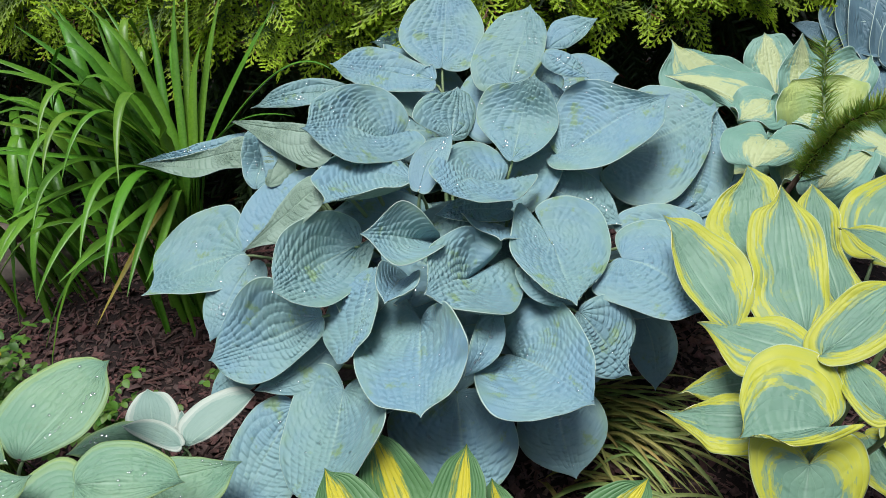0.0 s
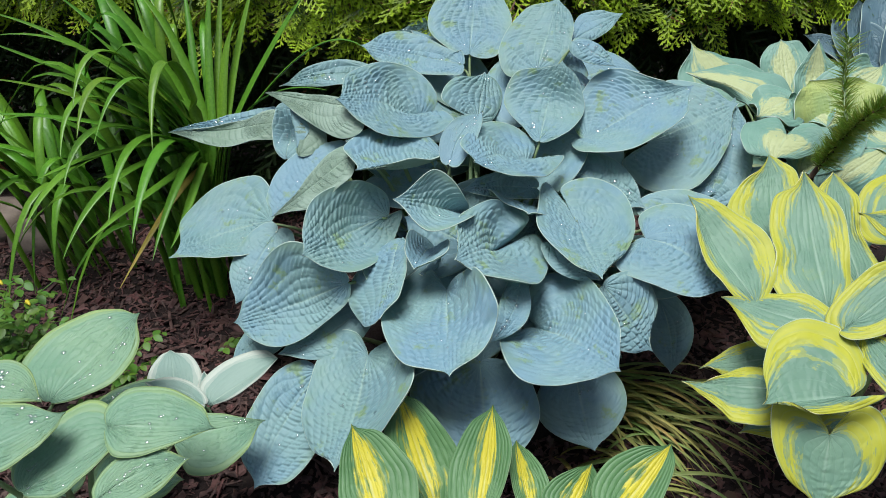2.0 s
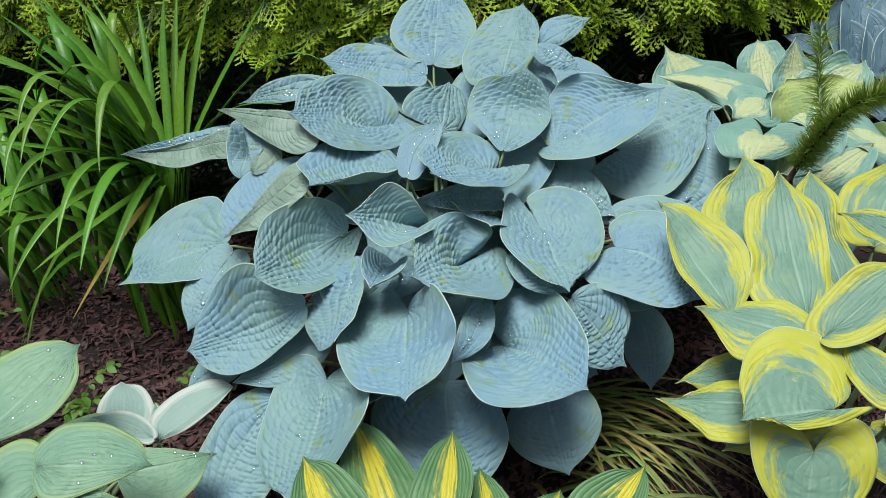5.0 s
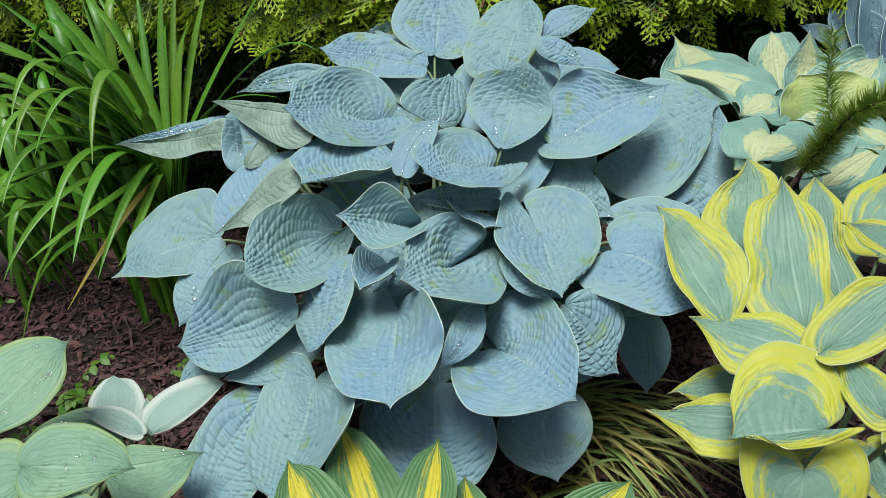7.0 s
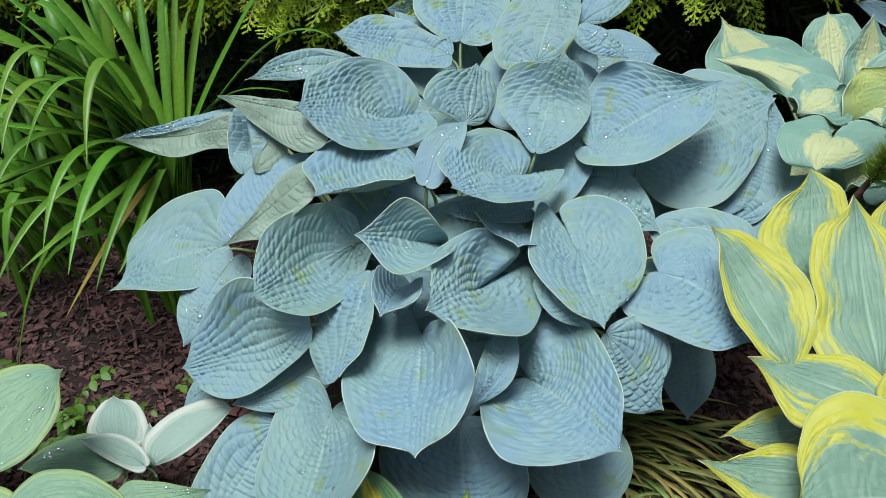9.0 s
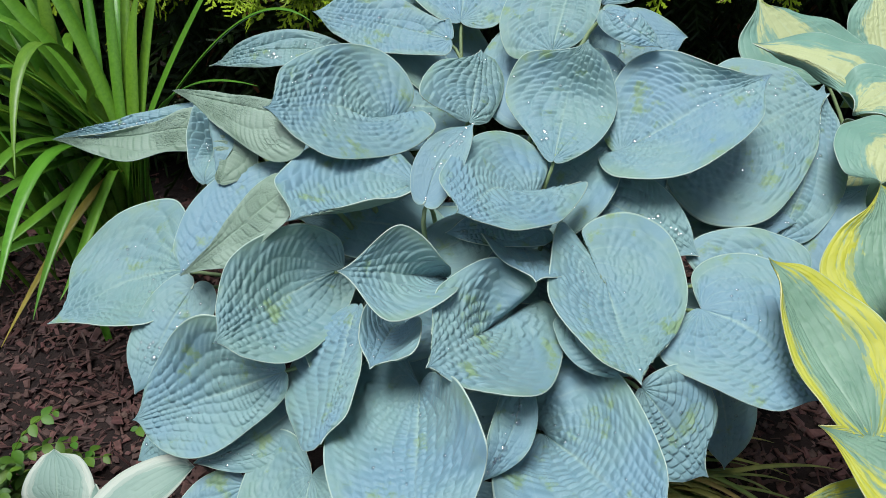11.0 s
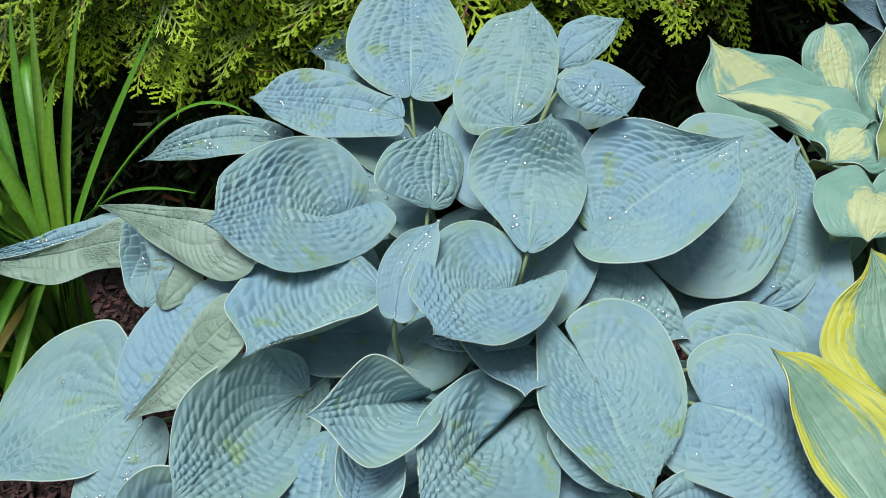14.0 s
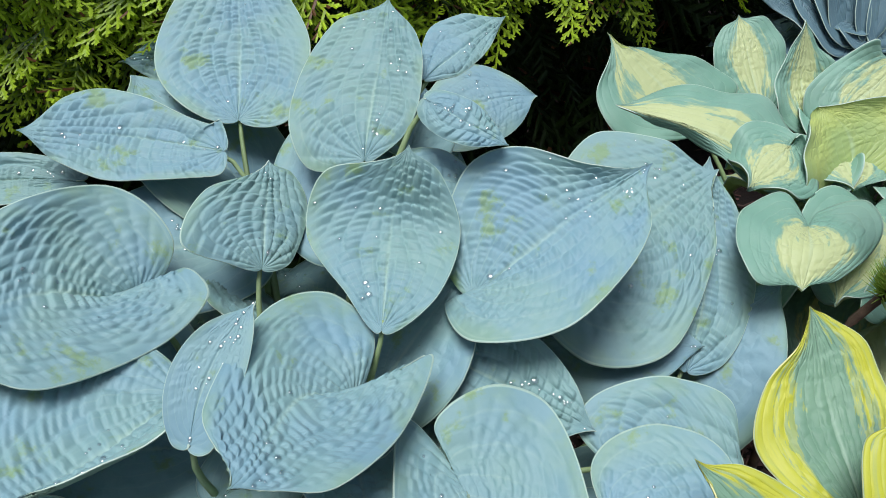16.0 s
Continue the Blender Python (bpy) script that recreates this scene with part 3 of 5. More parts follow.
heart_leaf(blue_hosta, (-0.248, 1.172, 0.372), (-0.486, 1.157, 0.286), [(-0.248, 1.151, 0.341), (-0.301, 1.124, 0.302), (-0.354, 1.101, 0.277), (-0.403, 1.102, 0.268), (-0.452, 1.130, 0.274)], [(-0.287, 1.199, 0.418), (-0.360, 1.217, 0.443), (-0.418, 1.220, 0.402), (-0.464, 1.196, 0.331)], mid=(-0.373, 1.175, 0.309))
heart_leaf(blue_hosta, (-0.142, 1.249, 0.428), (-0.176, 1.034, 0.382), [(-0.127, 1.165, 0.432), (-0.142, 1.057, 0.415)], [(-0.219, 1.234, 0.383), (-0.249, 1.171, 0.344), (-0.210, 1.054, 0.353), (-0.188, 1.034, 0.370)])
heart_leaf(blue_hosta, (-0.012, 1.235, 0.492), (-0.151, 1.164, 0.563), [(0.000, 1.165, 0.525), (-0.083, 1.113, 0.523)], [(-0.017, 1.203, 0.553), (-0.072, 1.210, 0.601)], mid=(-0.080, 1.199, 0.532))
heart_leaf(blue_hosta, (-0.072, 1.215, 0.425), (-0.114, 1.107, 0.444), [(-0.048, 1.182, 0.465), (-0.055, 1.096, 0.485)], [(-0.118, 1.205, 0.475), (-0.130, 1.150, 0.460)], mid=(-0.092, 1.193, 0.436))
heart_leaf(blue_hosta, (0.058, 1.223, 0.410), (-0.037, 1.063, 0.490), [(0.127, 1.242, 0.441), (0.156, 1.193, 0.413), (0.129, 1.099, 0.419), (0.084, 1.052, 0.449), (0.011, 1.051, 0.466)], [(0.117, 1.233, 0.478), (0.085, 1.268, 0.494), (0.041, 1.237, 0.523), (-0.006, 1.199, 0.523), (-0.027, 1.159, 0.522)], mid=(0.013, 1.130, 0.471))
heart_leaf(blue_hosta, (-0.050, 1.138, 0.375), (-0.051, 0.883, 0.371), [(-0.002, 1.056, 0.476), (0.031, 0.979, 0.461), (0.031, 0.958, 0.428), (-0.000, 0.908, 0.397)], [(-0.097, 1.225, 0.378), (-0.163, 1.159, 0.350), (-0.170, 1.023, 0.372), (-0.131, 0.922, 0.372)], mid=(-0.050, 0.999, 0.378))
heart_leaf(blue_hosta, (0.128, 1.113, 0.299), (0.240, 0.894, 0.369), [(0.106, 1.154, 0.325), (0.132, 1.171, 0.373), (0.183, 1.192, 0.380), (0.225, 1.116, 0.412), (0.254, 0.989, 0.399), (0.247, 0.937, 0.377)], [(0.067, 1.057, 0.327), (0.044, 0.991, 0.354), (0.069, 0.905, 0.348), (0.134, 0.897, 0.338), (0.191, 0.899, 0.347)], mid=(0.185, 1.005, 0.349))
heart_leaf(blue_hosta, (0.221, 1.276, 0.464), (0.241, 1.084, 0.433), [(0.196, 1.341, 0.496), (0.269, 1.374, 0.506), (0.327, 1.346, 0.491), (0.333, 1.236, 0.473), (0.307, 1.170, 0.446)], [(0.166, 1.351, 0.506), (0.137, 1.254, 0.495), (0.133, 1.195, 0.482), (0.187, 1.119, 0.448)], mid=(0.232, 1.197, 0.440))
heart_leaf(blue_hosta, (0.353, 1.216, 0.445), (0.479, 1.068, 0.413), [(0.351, 1.273, 0.462), (0.387, 1.299, 0.475), (0.448, 1.296, 0.481), (0.495, 1.246, 0.469)], [(0.304, 1.185, 0.431), (0.282, 1.145, 0.419), (0.330, 1.106, 0.412), (0.411, 1.064, 0.402)], mid=(0.421, 1.181, 0.444))
heart_leaf(blue_hosta, (0.156, 1.416, 0.576), (0.223, 1.589, 0.701), [(0.123, 1.481, 0.586), (0.090, 1.564, 0.614), (0.122, 1.605, 0.668)], [(0.221, 1.442, 0.586), (0.271, 1.530, 0.606), (0.257, 1.573, 0.665)], mid=(0.185, 1.559, 0.615))
heart_leaf(blue_hosta, (0.273, 1.472, 0.553), (0.522, 1.553, 0.653), [(0.249, 1.536, 0.578), (0.292, 1.596, 0.652), (0.359, 1.581, 0.682), (0.438, 1.541, 0.669)], [(0.238, 1.474, 0.546), (0.251, 1.398, 0.555), (0.343, 1.372, 0.576), (0.419, 1.405, 0.598), (0.485, 1.468, 0.617)])
heart_leaf(blue_hosta, (-0.109, 1.526, 0.574), (-0.278, 1.415, 0.672), [(-0.055, 1.554, 0.596), (-0.028, 1.509, 0.585), (-0.075, 1.451, 0.575), (-0.168, 1.382, 0.604), (-0.229, 1.390, 0.631)], [(-0.061, 1.579, 0.618), (-0.119, 1.628, 0.670), (-0.200, 1.568, 0.703), (-0.260, 1.500, 0.698)], mid=(-0.186, 1.502, 0.640))
heart_leaf(blue_hosta, (0.000, 1.710, 0.656), (-0.253, 1.769, 0.690), [(-0.008, 1.680, 0.639), (-0.071, 1.687, 0.640), (-0.151, 1.700, 0.643), (-0.213, 1.735, 0.661)], [(-0.000, 1.752, 0.679), (-0.018, 1.747, 0.679), (-0.131, 1.820, 0.709), (-0.195, 1.817, 0.707)], mid=(-0.122, 1.772, 0.671))
heart_leaf(blue_hosta, (0.020, 1.779, 0.664), (0.047, 2.026, 0.812), [(-0.041, 1.791, 0.678), (-0.085, 1.867, 0.717), (-0.053, 1.960, 0.770)], [(0.088, 1.764, 0.664), (0.131, 1.857, 0.726), (0.105, 1.955, 0.777)], mid=(0.031, 1.877, 0.715))
heart_leaf(blue_hosta, (0.174, 1.641, 0.657), (0.246, 1.852, 0.787), [(0.105, 1.656, 0.645), (0.087, 1.710, 0.683), (0.111, 1.776, 0.722), (0.164, 1.833, 0.762)], [(0.237, 1.666, 0.683), (0.268, 1.730, 0.725), (0.272, 1.790, 0.757)])
heart_leaf(blue_hosta, (0.276, 1.761, 0.701), (0.412, 1.838, 0.749), [(0.294, 1.827, 0.740), (0.350, 1.848, 0.755)], [(0.321, 1.760, 0.702), (0.371, 1.787, 0.721)])
heart_leaf(blue_hosta, (0.116, 1.359, 0.530), (0.002, 1.222, 0.612), [(0.153, 1.368, 0.549), (0.208, 1.392, 0.551), (0.160, 1.304, 0.545), (0.091, 1.229, 0.579), (0.037, 1.226, 0.594)], [(0.148, 1.428, 0.560), (0.107, 1.483, 0.581), (0.039, 1.444, 0.608), (-0.020, 1.311, 0.615)], mid=(0.056, 1.366, 0.576))
heart_leaf(blue_hosta, (-0.055, 1.395, 0.545), (-0.227, 1.245, 0.586), [(-0.033, 1.355, 0.576), (-0.076, 1.317, 0.579), (-0.126, 1.282, 0.594), (-0.187, 1.279, 0.574)], [(-0.090, 1.450, 0.580), (-0.190, 1.440, 0.600), (-0.258, 1.347, 0.596)], sag=0.02)
heart_leaf(blue_hosta, (0.030, 1.570, 0.565), (0.055, 1.698, 0.642), [(-0.007, 1.564, 0.585), (-0.054, 1.571, 0.620), (-0.024, 1.638, 0.645)], [(0.065, 1.586, 0.556), (0.094, 1.650, 0.588), (0.083, 1.690, 0.622)])
heart_leaf(blue_hosta, (0.545, 1.418, 0.415), (0.658, 1.639, 0.595), [(0.528, 1.445, 0.436), (0.553, 1.513, 0.495), (0.579, 1.590, 0.565)], [(0.592, 1.413, 0.419), (0.649, 1.457, 0.466), (0.668, 1.500, 0.502), (0.668, 1.569, 0.550)], mid=(0.611, 1.503, 0.489))
heart_leaf(blue_hosta, (0.436, 1.542, 0.516), (0.658, 1.611, 0.590), [(0.430, 1.642, 0.568), (0.508, 1.705, 0.616), (0.599, 1.669, 0.611)], [(0.368, 1.509, 0.484), (0.404, 1.437, 0.450), (0.472, 1.411, 0.449), (0.532, 1.425, 0.469), (0.608, 1.506, 0.529)])
heart_leaf(blue_hosta, (-0.205, 1.067, 0.270), (-0.252, 0.840, 0.196), [(-0.136, 1.042, 0.323), (-0.113, 0.902, 0.354), (-0.164, 0.867, 0.269)], [(-0.233, 1.126, 0.283), (-0.285, 1.148, 0.259), (-0.332, 1.013, 0.199), (-0.308, 0.926, 0.169)], mid=(-0.226, 0.974, 0.218))
heart_leaf(blue_hosta, (-0.311, 1.096, 0.208), (-0.418, 0.904, 0.084), [(-0.290, 1.041, 0.178), (-0.300, 0.966, 0.132), (-0.353, 0.911, 0.094)], [(-0.347, 1.118, 0.220), (-0.401, 1.097, 0.203), (-0.451, 1.010, 0.150), (-0.450, 0.956, 0.116)], mid=(-0.390, 1.009, 0.137))
heart_leaf(blue_hosta, (0.013, 1.050, 0.261), (0.022, 0.880, 0.156), [(0.089, 1.040, 0.262), (0.122, 0.963, 0.217), (0.087, 0.906, 0.178)], [(-0.080, 1.062, 0.259), (-0.124, 1.015, 0.224), (-0.084, 0.926, 0.174)])
heart_leaf(blue_hosta, (0.250, 1.105, 0.403), (0.344, 1.042, 0.292), [(0.315, 1.136, 0.417), (0.359, 1.104, 0.367), (0.338, 1.057, 0.317)], [(0.234, 1.076, 0.374), (0.260, 1.035, 0.315), (0.303, 1.032, 0.297)])
heart_leaf(blue_hosta, (0.387, 1.293, 0.430), (0.540, 1.242, 0.417), [(0.360, 1.336, 0.451), (0.386, 1.361, 0.469), (0.442, 1.367, 0.479), (0.490, 1.358, 0.479), (0.542, 1.322, 0.465)], [(0.419, 1.263, 0.416), (0.479, 1.238, 0.409)])
heart_leaf(blue_hosta, (-0.227, 1.436, 0.640), (-0.448, 1.522, 0.651), [(-0.224, 1.392, 0.607), (-0.274, 1.393, 0.594), (-0.358, 1.451, 0.618), (-0.409, 1.495, 0.640)], [(-0.256, 1.463, 0.654), (-0.327, 1.489, 0.656), (-0.387, 1.508, 0.656)], flip=1, quilt=0.004)
heart_leaf(blue_hosta, (-0.398, 1.438, 0.528), (-0.411, 1.562, 0.621), [(-0.425, 1.459, 0.538), (-0.437, 1.511, 0.575), (-0.431, 1.551, 0.608)], [(-0.369, 1.437, 0.535), (-0.346, 1.469, 0.566), (-0.375, 1.526, 0.602)], sag=0.03)
heart_leaf(blue_hosta, (-0.254, 1.413, 0.563), (-0.411, 1.283, 0.464), [(-0.269, 1.388, 0.546), (-0.310, 1.361, 0.524), (-0.370, 1.307, 0.484)], [(-0.278, 1.432, 0.572), (-0.372, 1.415, 0.550), (-0.412, 1.374, 0.520), (-0.425, 1.321, 0.486)], quilt=0.003)
heart_leaf(blue_hosta, (-0.244, 1.353, 0.570), (-0.403, 1.269, 0.473), [(-0.241, 1.313, 0.544), (-0.278, 1.290, 0.519), (-0.317, 1.268, 0.494), (-0.371, 1.270, 0.482)], [(-0.265, 1.379, 0.582), (-0.305, 1.361, 0.560), (-0.362, 1.302, 0.506)], flip=1, quilt=0.004)
heart_leaf(blue_hosta, (-0.362, 1.400, 0.551), (-0.395, 1.513, 0.641), [(-0.369, 1.411, 0.560), (-0.343, 1.454, 0.590), (-0.369, 1.495, 0.624)], [(-0.308, 1.426, 0.564), (-0.316, 1.464, 0.594), (-0.350, 1.498, 0.624)], flip=1, quilt=0.004)
heart_leaf(blue_hosta, (-0.431, 1.560, 0.564), (-0.694, 1.565, 0.542), [(-0.431, 1.529, 0.541), (-0.494, 1.529, 0.535), (-0.550, 1.519, 0.522), (-0.612, 1.536, 0.528)], [(-0.445, 1.591, 0.586), (-0.519, 1.576, 0.568), (-0.615, 1.565, 0.549)], flip=1, quilt=0.004, sag=0.01)
heart_leaf(blue_hosta, (-0.442, 1.597, 0.576), (-0.700, 1.578, 0.536), [(-0.454, 1.593, 0.572), (-0.524, 1.581, 0.556), (-0.621, 1.572, 0.540)], [(-0.451, 1.613, 0.587), (-0.527, 1.606, 0.574), (-0.614, 1.595, 0.557)])
heart_leaf(yellow_hosta, (0.601, 0.956, 0.445), (0.637, 1.215, 0.593), [(0.553, 0.967, 0.440), (0.528, 1.017, 0.461), (0.546, 1.066, 0.490), (0.551, 1.125, 0.523), (0.576, 1.179, 0.559), (0.612, 1.187, 0.572)], [(0.634, 0.973, 0.461), (0.656, 1.000, 0.480), (0.671, 1.059, 0.515), (0.679, 1.105, 0.542), (0.667, 1.158, 0.568), (0.648, 1.189, 0.581)], sag=0.012)
heart_leaf(yellow_hosta, (0.489, 0.986, 0.441), (0.420, 1.207, 0.545), [(0.458, 1.004, 0.444), (0.426, 1.075, 0.474), (0.422, 1.138, 0.507), (0.428, 1.179, 0.530)], [(0.533, 1.019, 0.466), (0.546, 1.065, 0.491), (0.543, 1.099, 0.508), (0.511, 1.150, 0.529), (0.464, 1.190, 0.543)], sag=0.015)
heart_leaf(yellow_hosta, (0.593, 1.159, 0.462), (0.629, 1.350, 0.569), [(0.546, 1.182, 0.463), (0.520, 1.243, 0.488), (0.553, 1.292, 0.521), (0.600, 1.317, 0.545)], [(0.625, 1.163, 0.471), (0.661, 1.227, 0.512), (0.671, 1.295, 0.550), (0.644, 1.335, 0.564)], sag=0.012)
heart_leaf(yellow_hosta, (0.691, 1.018, 0.445), (0.708, 1.237, 0.580), [(0.651, 1.076, 0.470), (0.642, 1.152, 0.513), (0.674, 1.211, 0.556)], [(0.716, 1.022, 0.454), (0.739, 1.047, 0.474), (0.722, 1.112, 0.508), (0.738, 1.182, 0.554), (0.721, 1.217, 0.570)], sag=0.012)
heart_leaf(yellow_hosta, (0.597, 0.913, 0.434), (0.436, 1.009, 0.441), [(0.554, 0.879, 0.414), (0.480, 0.902, 0.409), (0.461, 0.930, 0.416), (0.451, 0.979, 0.433)], [(0.605, 0.946, 0.448), (0.588, 0.977, 0.456), (0.548, 0.998, 0.457), (0.492, 1.004, 0.449)])
heart_leaf(yellow_hosta, (0.538, 0.960, 0.341), (0.408, 0.973, 0.308), [(0.508, 0.928, 0.317), (0.448, 0.952, 0.310), (0.425, 0.972, 0.313)], [(0.527, 0.995, 0.353), (0.489, 0.999, 0.344), (0.442, 0.987, 0.325)])
heart_leaf(yellow_hosta, (0.522, 0.874, 0.339), (0.355, 0.913, 0.330), [(0.488, 0.826, 0.312), (0.426, 0.833, 0.306), (0.409, 0.856, 0.313), (0.380, 0.889, 0.323)], [(0.504, 0.911, 0.353), (0.475, 0.923, 0.354), (0.429, 0.915, 0.343), (0.384, 0.904, 0.330)])
heart_leaf(yellow_hosta, (0.579, 0.801, 0.390), (0.439, 0.795, 0.381), [(0.633, 0.799, 0.392), (0.606, 0.787, 0.385), (0.560, 0.778, 0.379), (0.516, 0.778, 0.378), (0.479, 0.796, 0.383)], [(0.614, 0.823, 0.402), (0.623, 0.868, 0.423), (0.607, 0.906, 0.441), (0.576, 0.923, 0.447), (0.539, 0.930, 0.447), (0.494, 0.912, 0.435), (0.459, 0.857, 0.408)])
heart_leaf(yellow_hosta, (0.557, 0.786, 0.323), (0.528, 0.711, 0.231), [(0.608, 0.812, 0.361), (0.642, 0.800, 0.352), (0.642, 0.759, 0.305), (0.609, 0.731, 0.267)], [(0.522, 0.823, 0.361), (0.479, 0.829, 0.361), (0.467, 0.792, 0.317), (0.483, 0.751, 0.270)])
heart_leaf(cream_hosta, (0.799, 1.894, 0.496), (0.660, 2.027, 0.630), [(0.687, 1.859, 0.490), (0.622, 1.879, 0.520), (0.611, 1.932, 0.563)], [(0.895, 1.951, 0.530), (0.833, 1.995, 0.570), (0.741, 2.011, 0.600), (0.680, 2.004, 0.607)], wave=0.05)
heart_leaf(cream_hosta, (0.800, 1.638, 0.542), (0.579, 1.792, 0.611), [(0.754, 1.623, 0.534), (0.713, 1.657, 0.550), (0.673, 1.717, 0.579), (0.615, 1.764, 0.597)], [(0.836, 1.687, 0.567), (0.824, 1.759, 0.605), (0.739, 1.783, 0.616), (0.666, 1.808, 0.624)], wave=0.05, sag=-0.02)
heart_leaf(cream_hosta, (0.928, 1.903, 0.487), (0.933, 2.053, 0.627), [(0.878, 1.943, 0.521), (0.860, 1.996, 0.569), (0.893, 2.037, 0.609)], [(0.985, 1.937, 0.523), (1.009, 1.998, 0.581), (0.982, 2.040, 0.619)], wave=0.05)
heart_leaf(cream_hosta, (0.950, 1.796, 0.503), (0.972, 1.916, 0.662), [(0.900, 1.818, 0.532), (0.897, 1.851, 0.576), (0.942, 1.892, 0.630)], [(1.014, 1.813, 0.525), (1.015, 1.862, 0.590), (0.986, 1.895, 0.635)], wave=0.05, sag=0.02)
heart_leaf(cream_hosta, (0.738, 1.508, 0.550), (0.675, 1.415, 0.527), [(0.773, 1.533, 0.554), (0.849, 1.538, 0.555), (0.825, 1.474, 0.537), (0.739, 1.427, 0.526)], [(0.732, 1.565, 0.566), (0.660, 1.544, 0.568), (0.623, 1.490, 0.555), (0.621, 1.435, 0.538)], wave=0.06, sag=-0.015)
heart_leaf(green_hosta, (-0.718, 0.871, 0.336), (-0.620, 1.052, 0.388), [(-0.767, 0.902, 0.349), (-0.792, 0.936, 0.360), (-0.770, 1.002, 0.380), (-0.717, 1.044, 0.391), (-0.659, 1.059, 0.392)], [(-0.676, 0.878, 0.336), (-0.620, 0.917, 0.345), (-0.603, 0.984, 0.366)])
heart_leaf(green_hosta, (-0.740, 0.707, 0.381), (-0.637, 0.778, 0.398), [(-0.764, 0.776, 0.404), (-0.706, 0.791, 0.405)], [(-0.704, 0.682, 0.371), (-0.663, 0.716, 0.380), (-0.643, 0.749, 0.389)])
heart_leaf(green_hosta, (-0.686, 0.697, 0.315), (-0.570, 0.793, 0.340), [(-0.717, 0.734, 0.329), (-0.687, 0.799, 0.348), (-0.643, 0.845, 0.360), (-0.603, 0.838, 0.356)], [(-0.640, 0.689, 0.310), (-0.608, 0.720, 0.319), (-0.582, 0.758, 0.329)])
heart_leaf(green_hosta, (-0.591, 0.798, 0.348), (-0.424, 0.800, 0.340), [(-0.604, 0.830, 0.359), (-0.574, 0.866, 0.368), (-0.513, 0.866, 0.365), (-0.453, 0.838, 0.353)], [(-0.574, 0.752, 0.332), (-0.531, 0.752, 0.330), (-0.468, 0.779, 0.335)])
heart_leaf(green_hosta, (-0.547, 0.918, 0.205), (-0.391, 0.957, 0.209), [(-0.531, 0.964, 0.219), (-0.479, 0.966, 0.217)], [(-0.528, 0.876, 0.191), (-0.506, 0.850, 0.181), (-0.455, 0.858, 0.181), (-0.415, 0.899, 0.192)])
heart_leaf(white_hosta, (-0.602, 1.084, 0.179), (-0.628, 1.160, 0.217), [(-0.639, 1.085, 0.179), (-0.661, 1.096, 0.185), (-0.660, 1.123, 0.199), (-0.645, 1.149, 0.212)], [(-0.569, 1.077, 0.175), (-0.552, 1.083, 0.178), (-0.555, 1.115, 0.194), (-0.585, 1.149, 0.212)])
heart_leaf(white_hosta, (-0.520, 1.030, 0.180), (-0.395, 1.119, 0.225), [(-0.540, 1.050, 0.190), (-0.542, 1.073, 0.202), (-0.510, 1.108, 0.220), (-0.455, 1.132, 0.232), (-0.415, 1.133, 0.232)], [(-0.501, 1.033, 0.182), (-0.471, 1.046, 0.188), (-0.425, 1.082, 0.207)])
heart_leaf(flame_hosta, (-0.158, 0.712, 0.198), (-0.219, 0.866, 0.283), [(-0.226, 0.746, 0.213), (-0.235, 0.790, 0.238), (-0.232, 0.828, 0.260)], [(-0.108, 0.735, 0.215), (-0.107, 0.789, 0.246), (-0.130, 0.820, 0.263), (-0.170, 0.852, 0.279)], sag=0.01)
heart_leaf(flame_hosta, (-0.067, 0.769, 0.157), (-0.143, 0.937, 0.298), [(-0.138, 0.804, 0.188), (-0.165, 0.862, 0.237), (-0.158, 0.903, 0.270)], [(-0.012, 0.804, 0.184), (-0.033, 0.853, 0.225), (-0.062, 0.887, 0.254), (-0.101, 0.920, 0.282)], sag=0.01)
heart_leaf(flame_hosta, (-0.011, 0.690, 0.208), (0.023, 0.869, 0.321), [(-0.052, 0.731, 0.224), (-0.055, 0.772, 0.247), (-0.047, 0.804, 0.267), (-0.016, 0.848, 0.300)], [(0.023, 0.732, 0.240), (0.041, 0.767, 0.265), (0.050, 0.805, 0.289), (0.040, 0.839, 0.307)], sag=0.01)
heart_leaf(flame_hosta, (0.081, 0.715, 0.199), (0.062, 0.842, 0.265), [(0.058, 0.751, 0.216), (0.049, 0.792, 0.237), (0.050, 0.825, 0.255)], [(0.112, 0.751, 0.222), (0.107, 0.790, 0.242), (0.086, 0.820, 0.256)], sag=0.01)
heart_leaf(flame_hosta, (0.125, 0.709, 0.205), (0.184, 0.796, 0.257), [(0.096, 0.750, 0.224), (0.113, 0.774, 0.239), (0.154, 0.790, 0.251)], [(0.174, 0.736, 0.224), (0.189, 0.778, 0.248)], sag=0.01)
heart_leaf(flame_hosta, (0.194, 0.698, 0.216), (0.316, 0.809, 0.287), [(0.175, 0.748, 0.240), (0.204, 0.788, 0.265), (0.258, 0.807, 0.281)], [(0.256, 0.703, 0.225), (0.297, 0.747, 0.252), (0.315, 0.781, 0.273)], sag=0.01)
leaf(blue_hosta, (0.255, 1.643, 0.728), (0.341, 1.574, 0.691), (-0.06, -0.52, 0.85), 0.031, 0.031, cup=-0.3, lobe=0.3, bow=0.003)
leaf(blue_hosta, (-0.041, 1.311, 0.571), (0.033, 1.420, 0.640), (-0.01, -0.52, 0.85), 0.035, 0.035, cup=0.3, lobe=0.4, quilt=0.001, bow=-0.011)
leaf(blue_hosta, (0.135, 1.345, 0.495), (-0.013, 1.333, 0.499), (0.07, -0.62, 0.78), 0.032, 0.032, cup=0.7, bow=0.004)
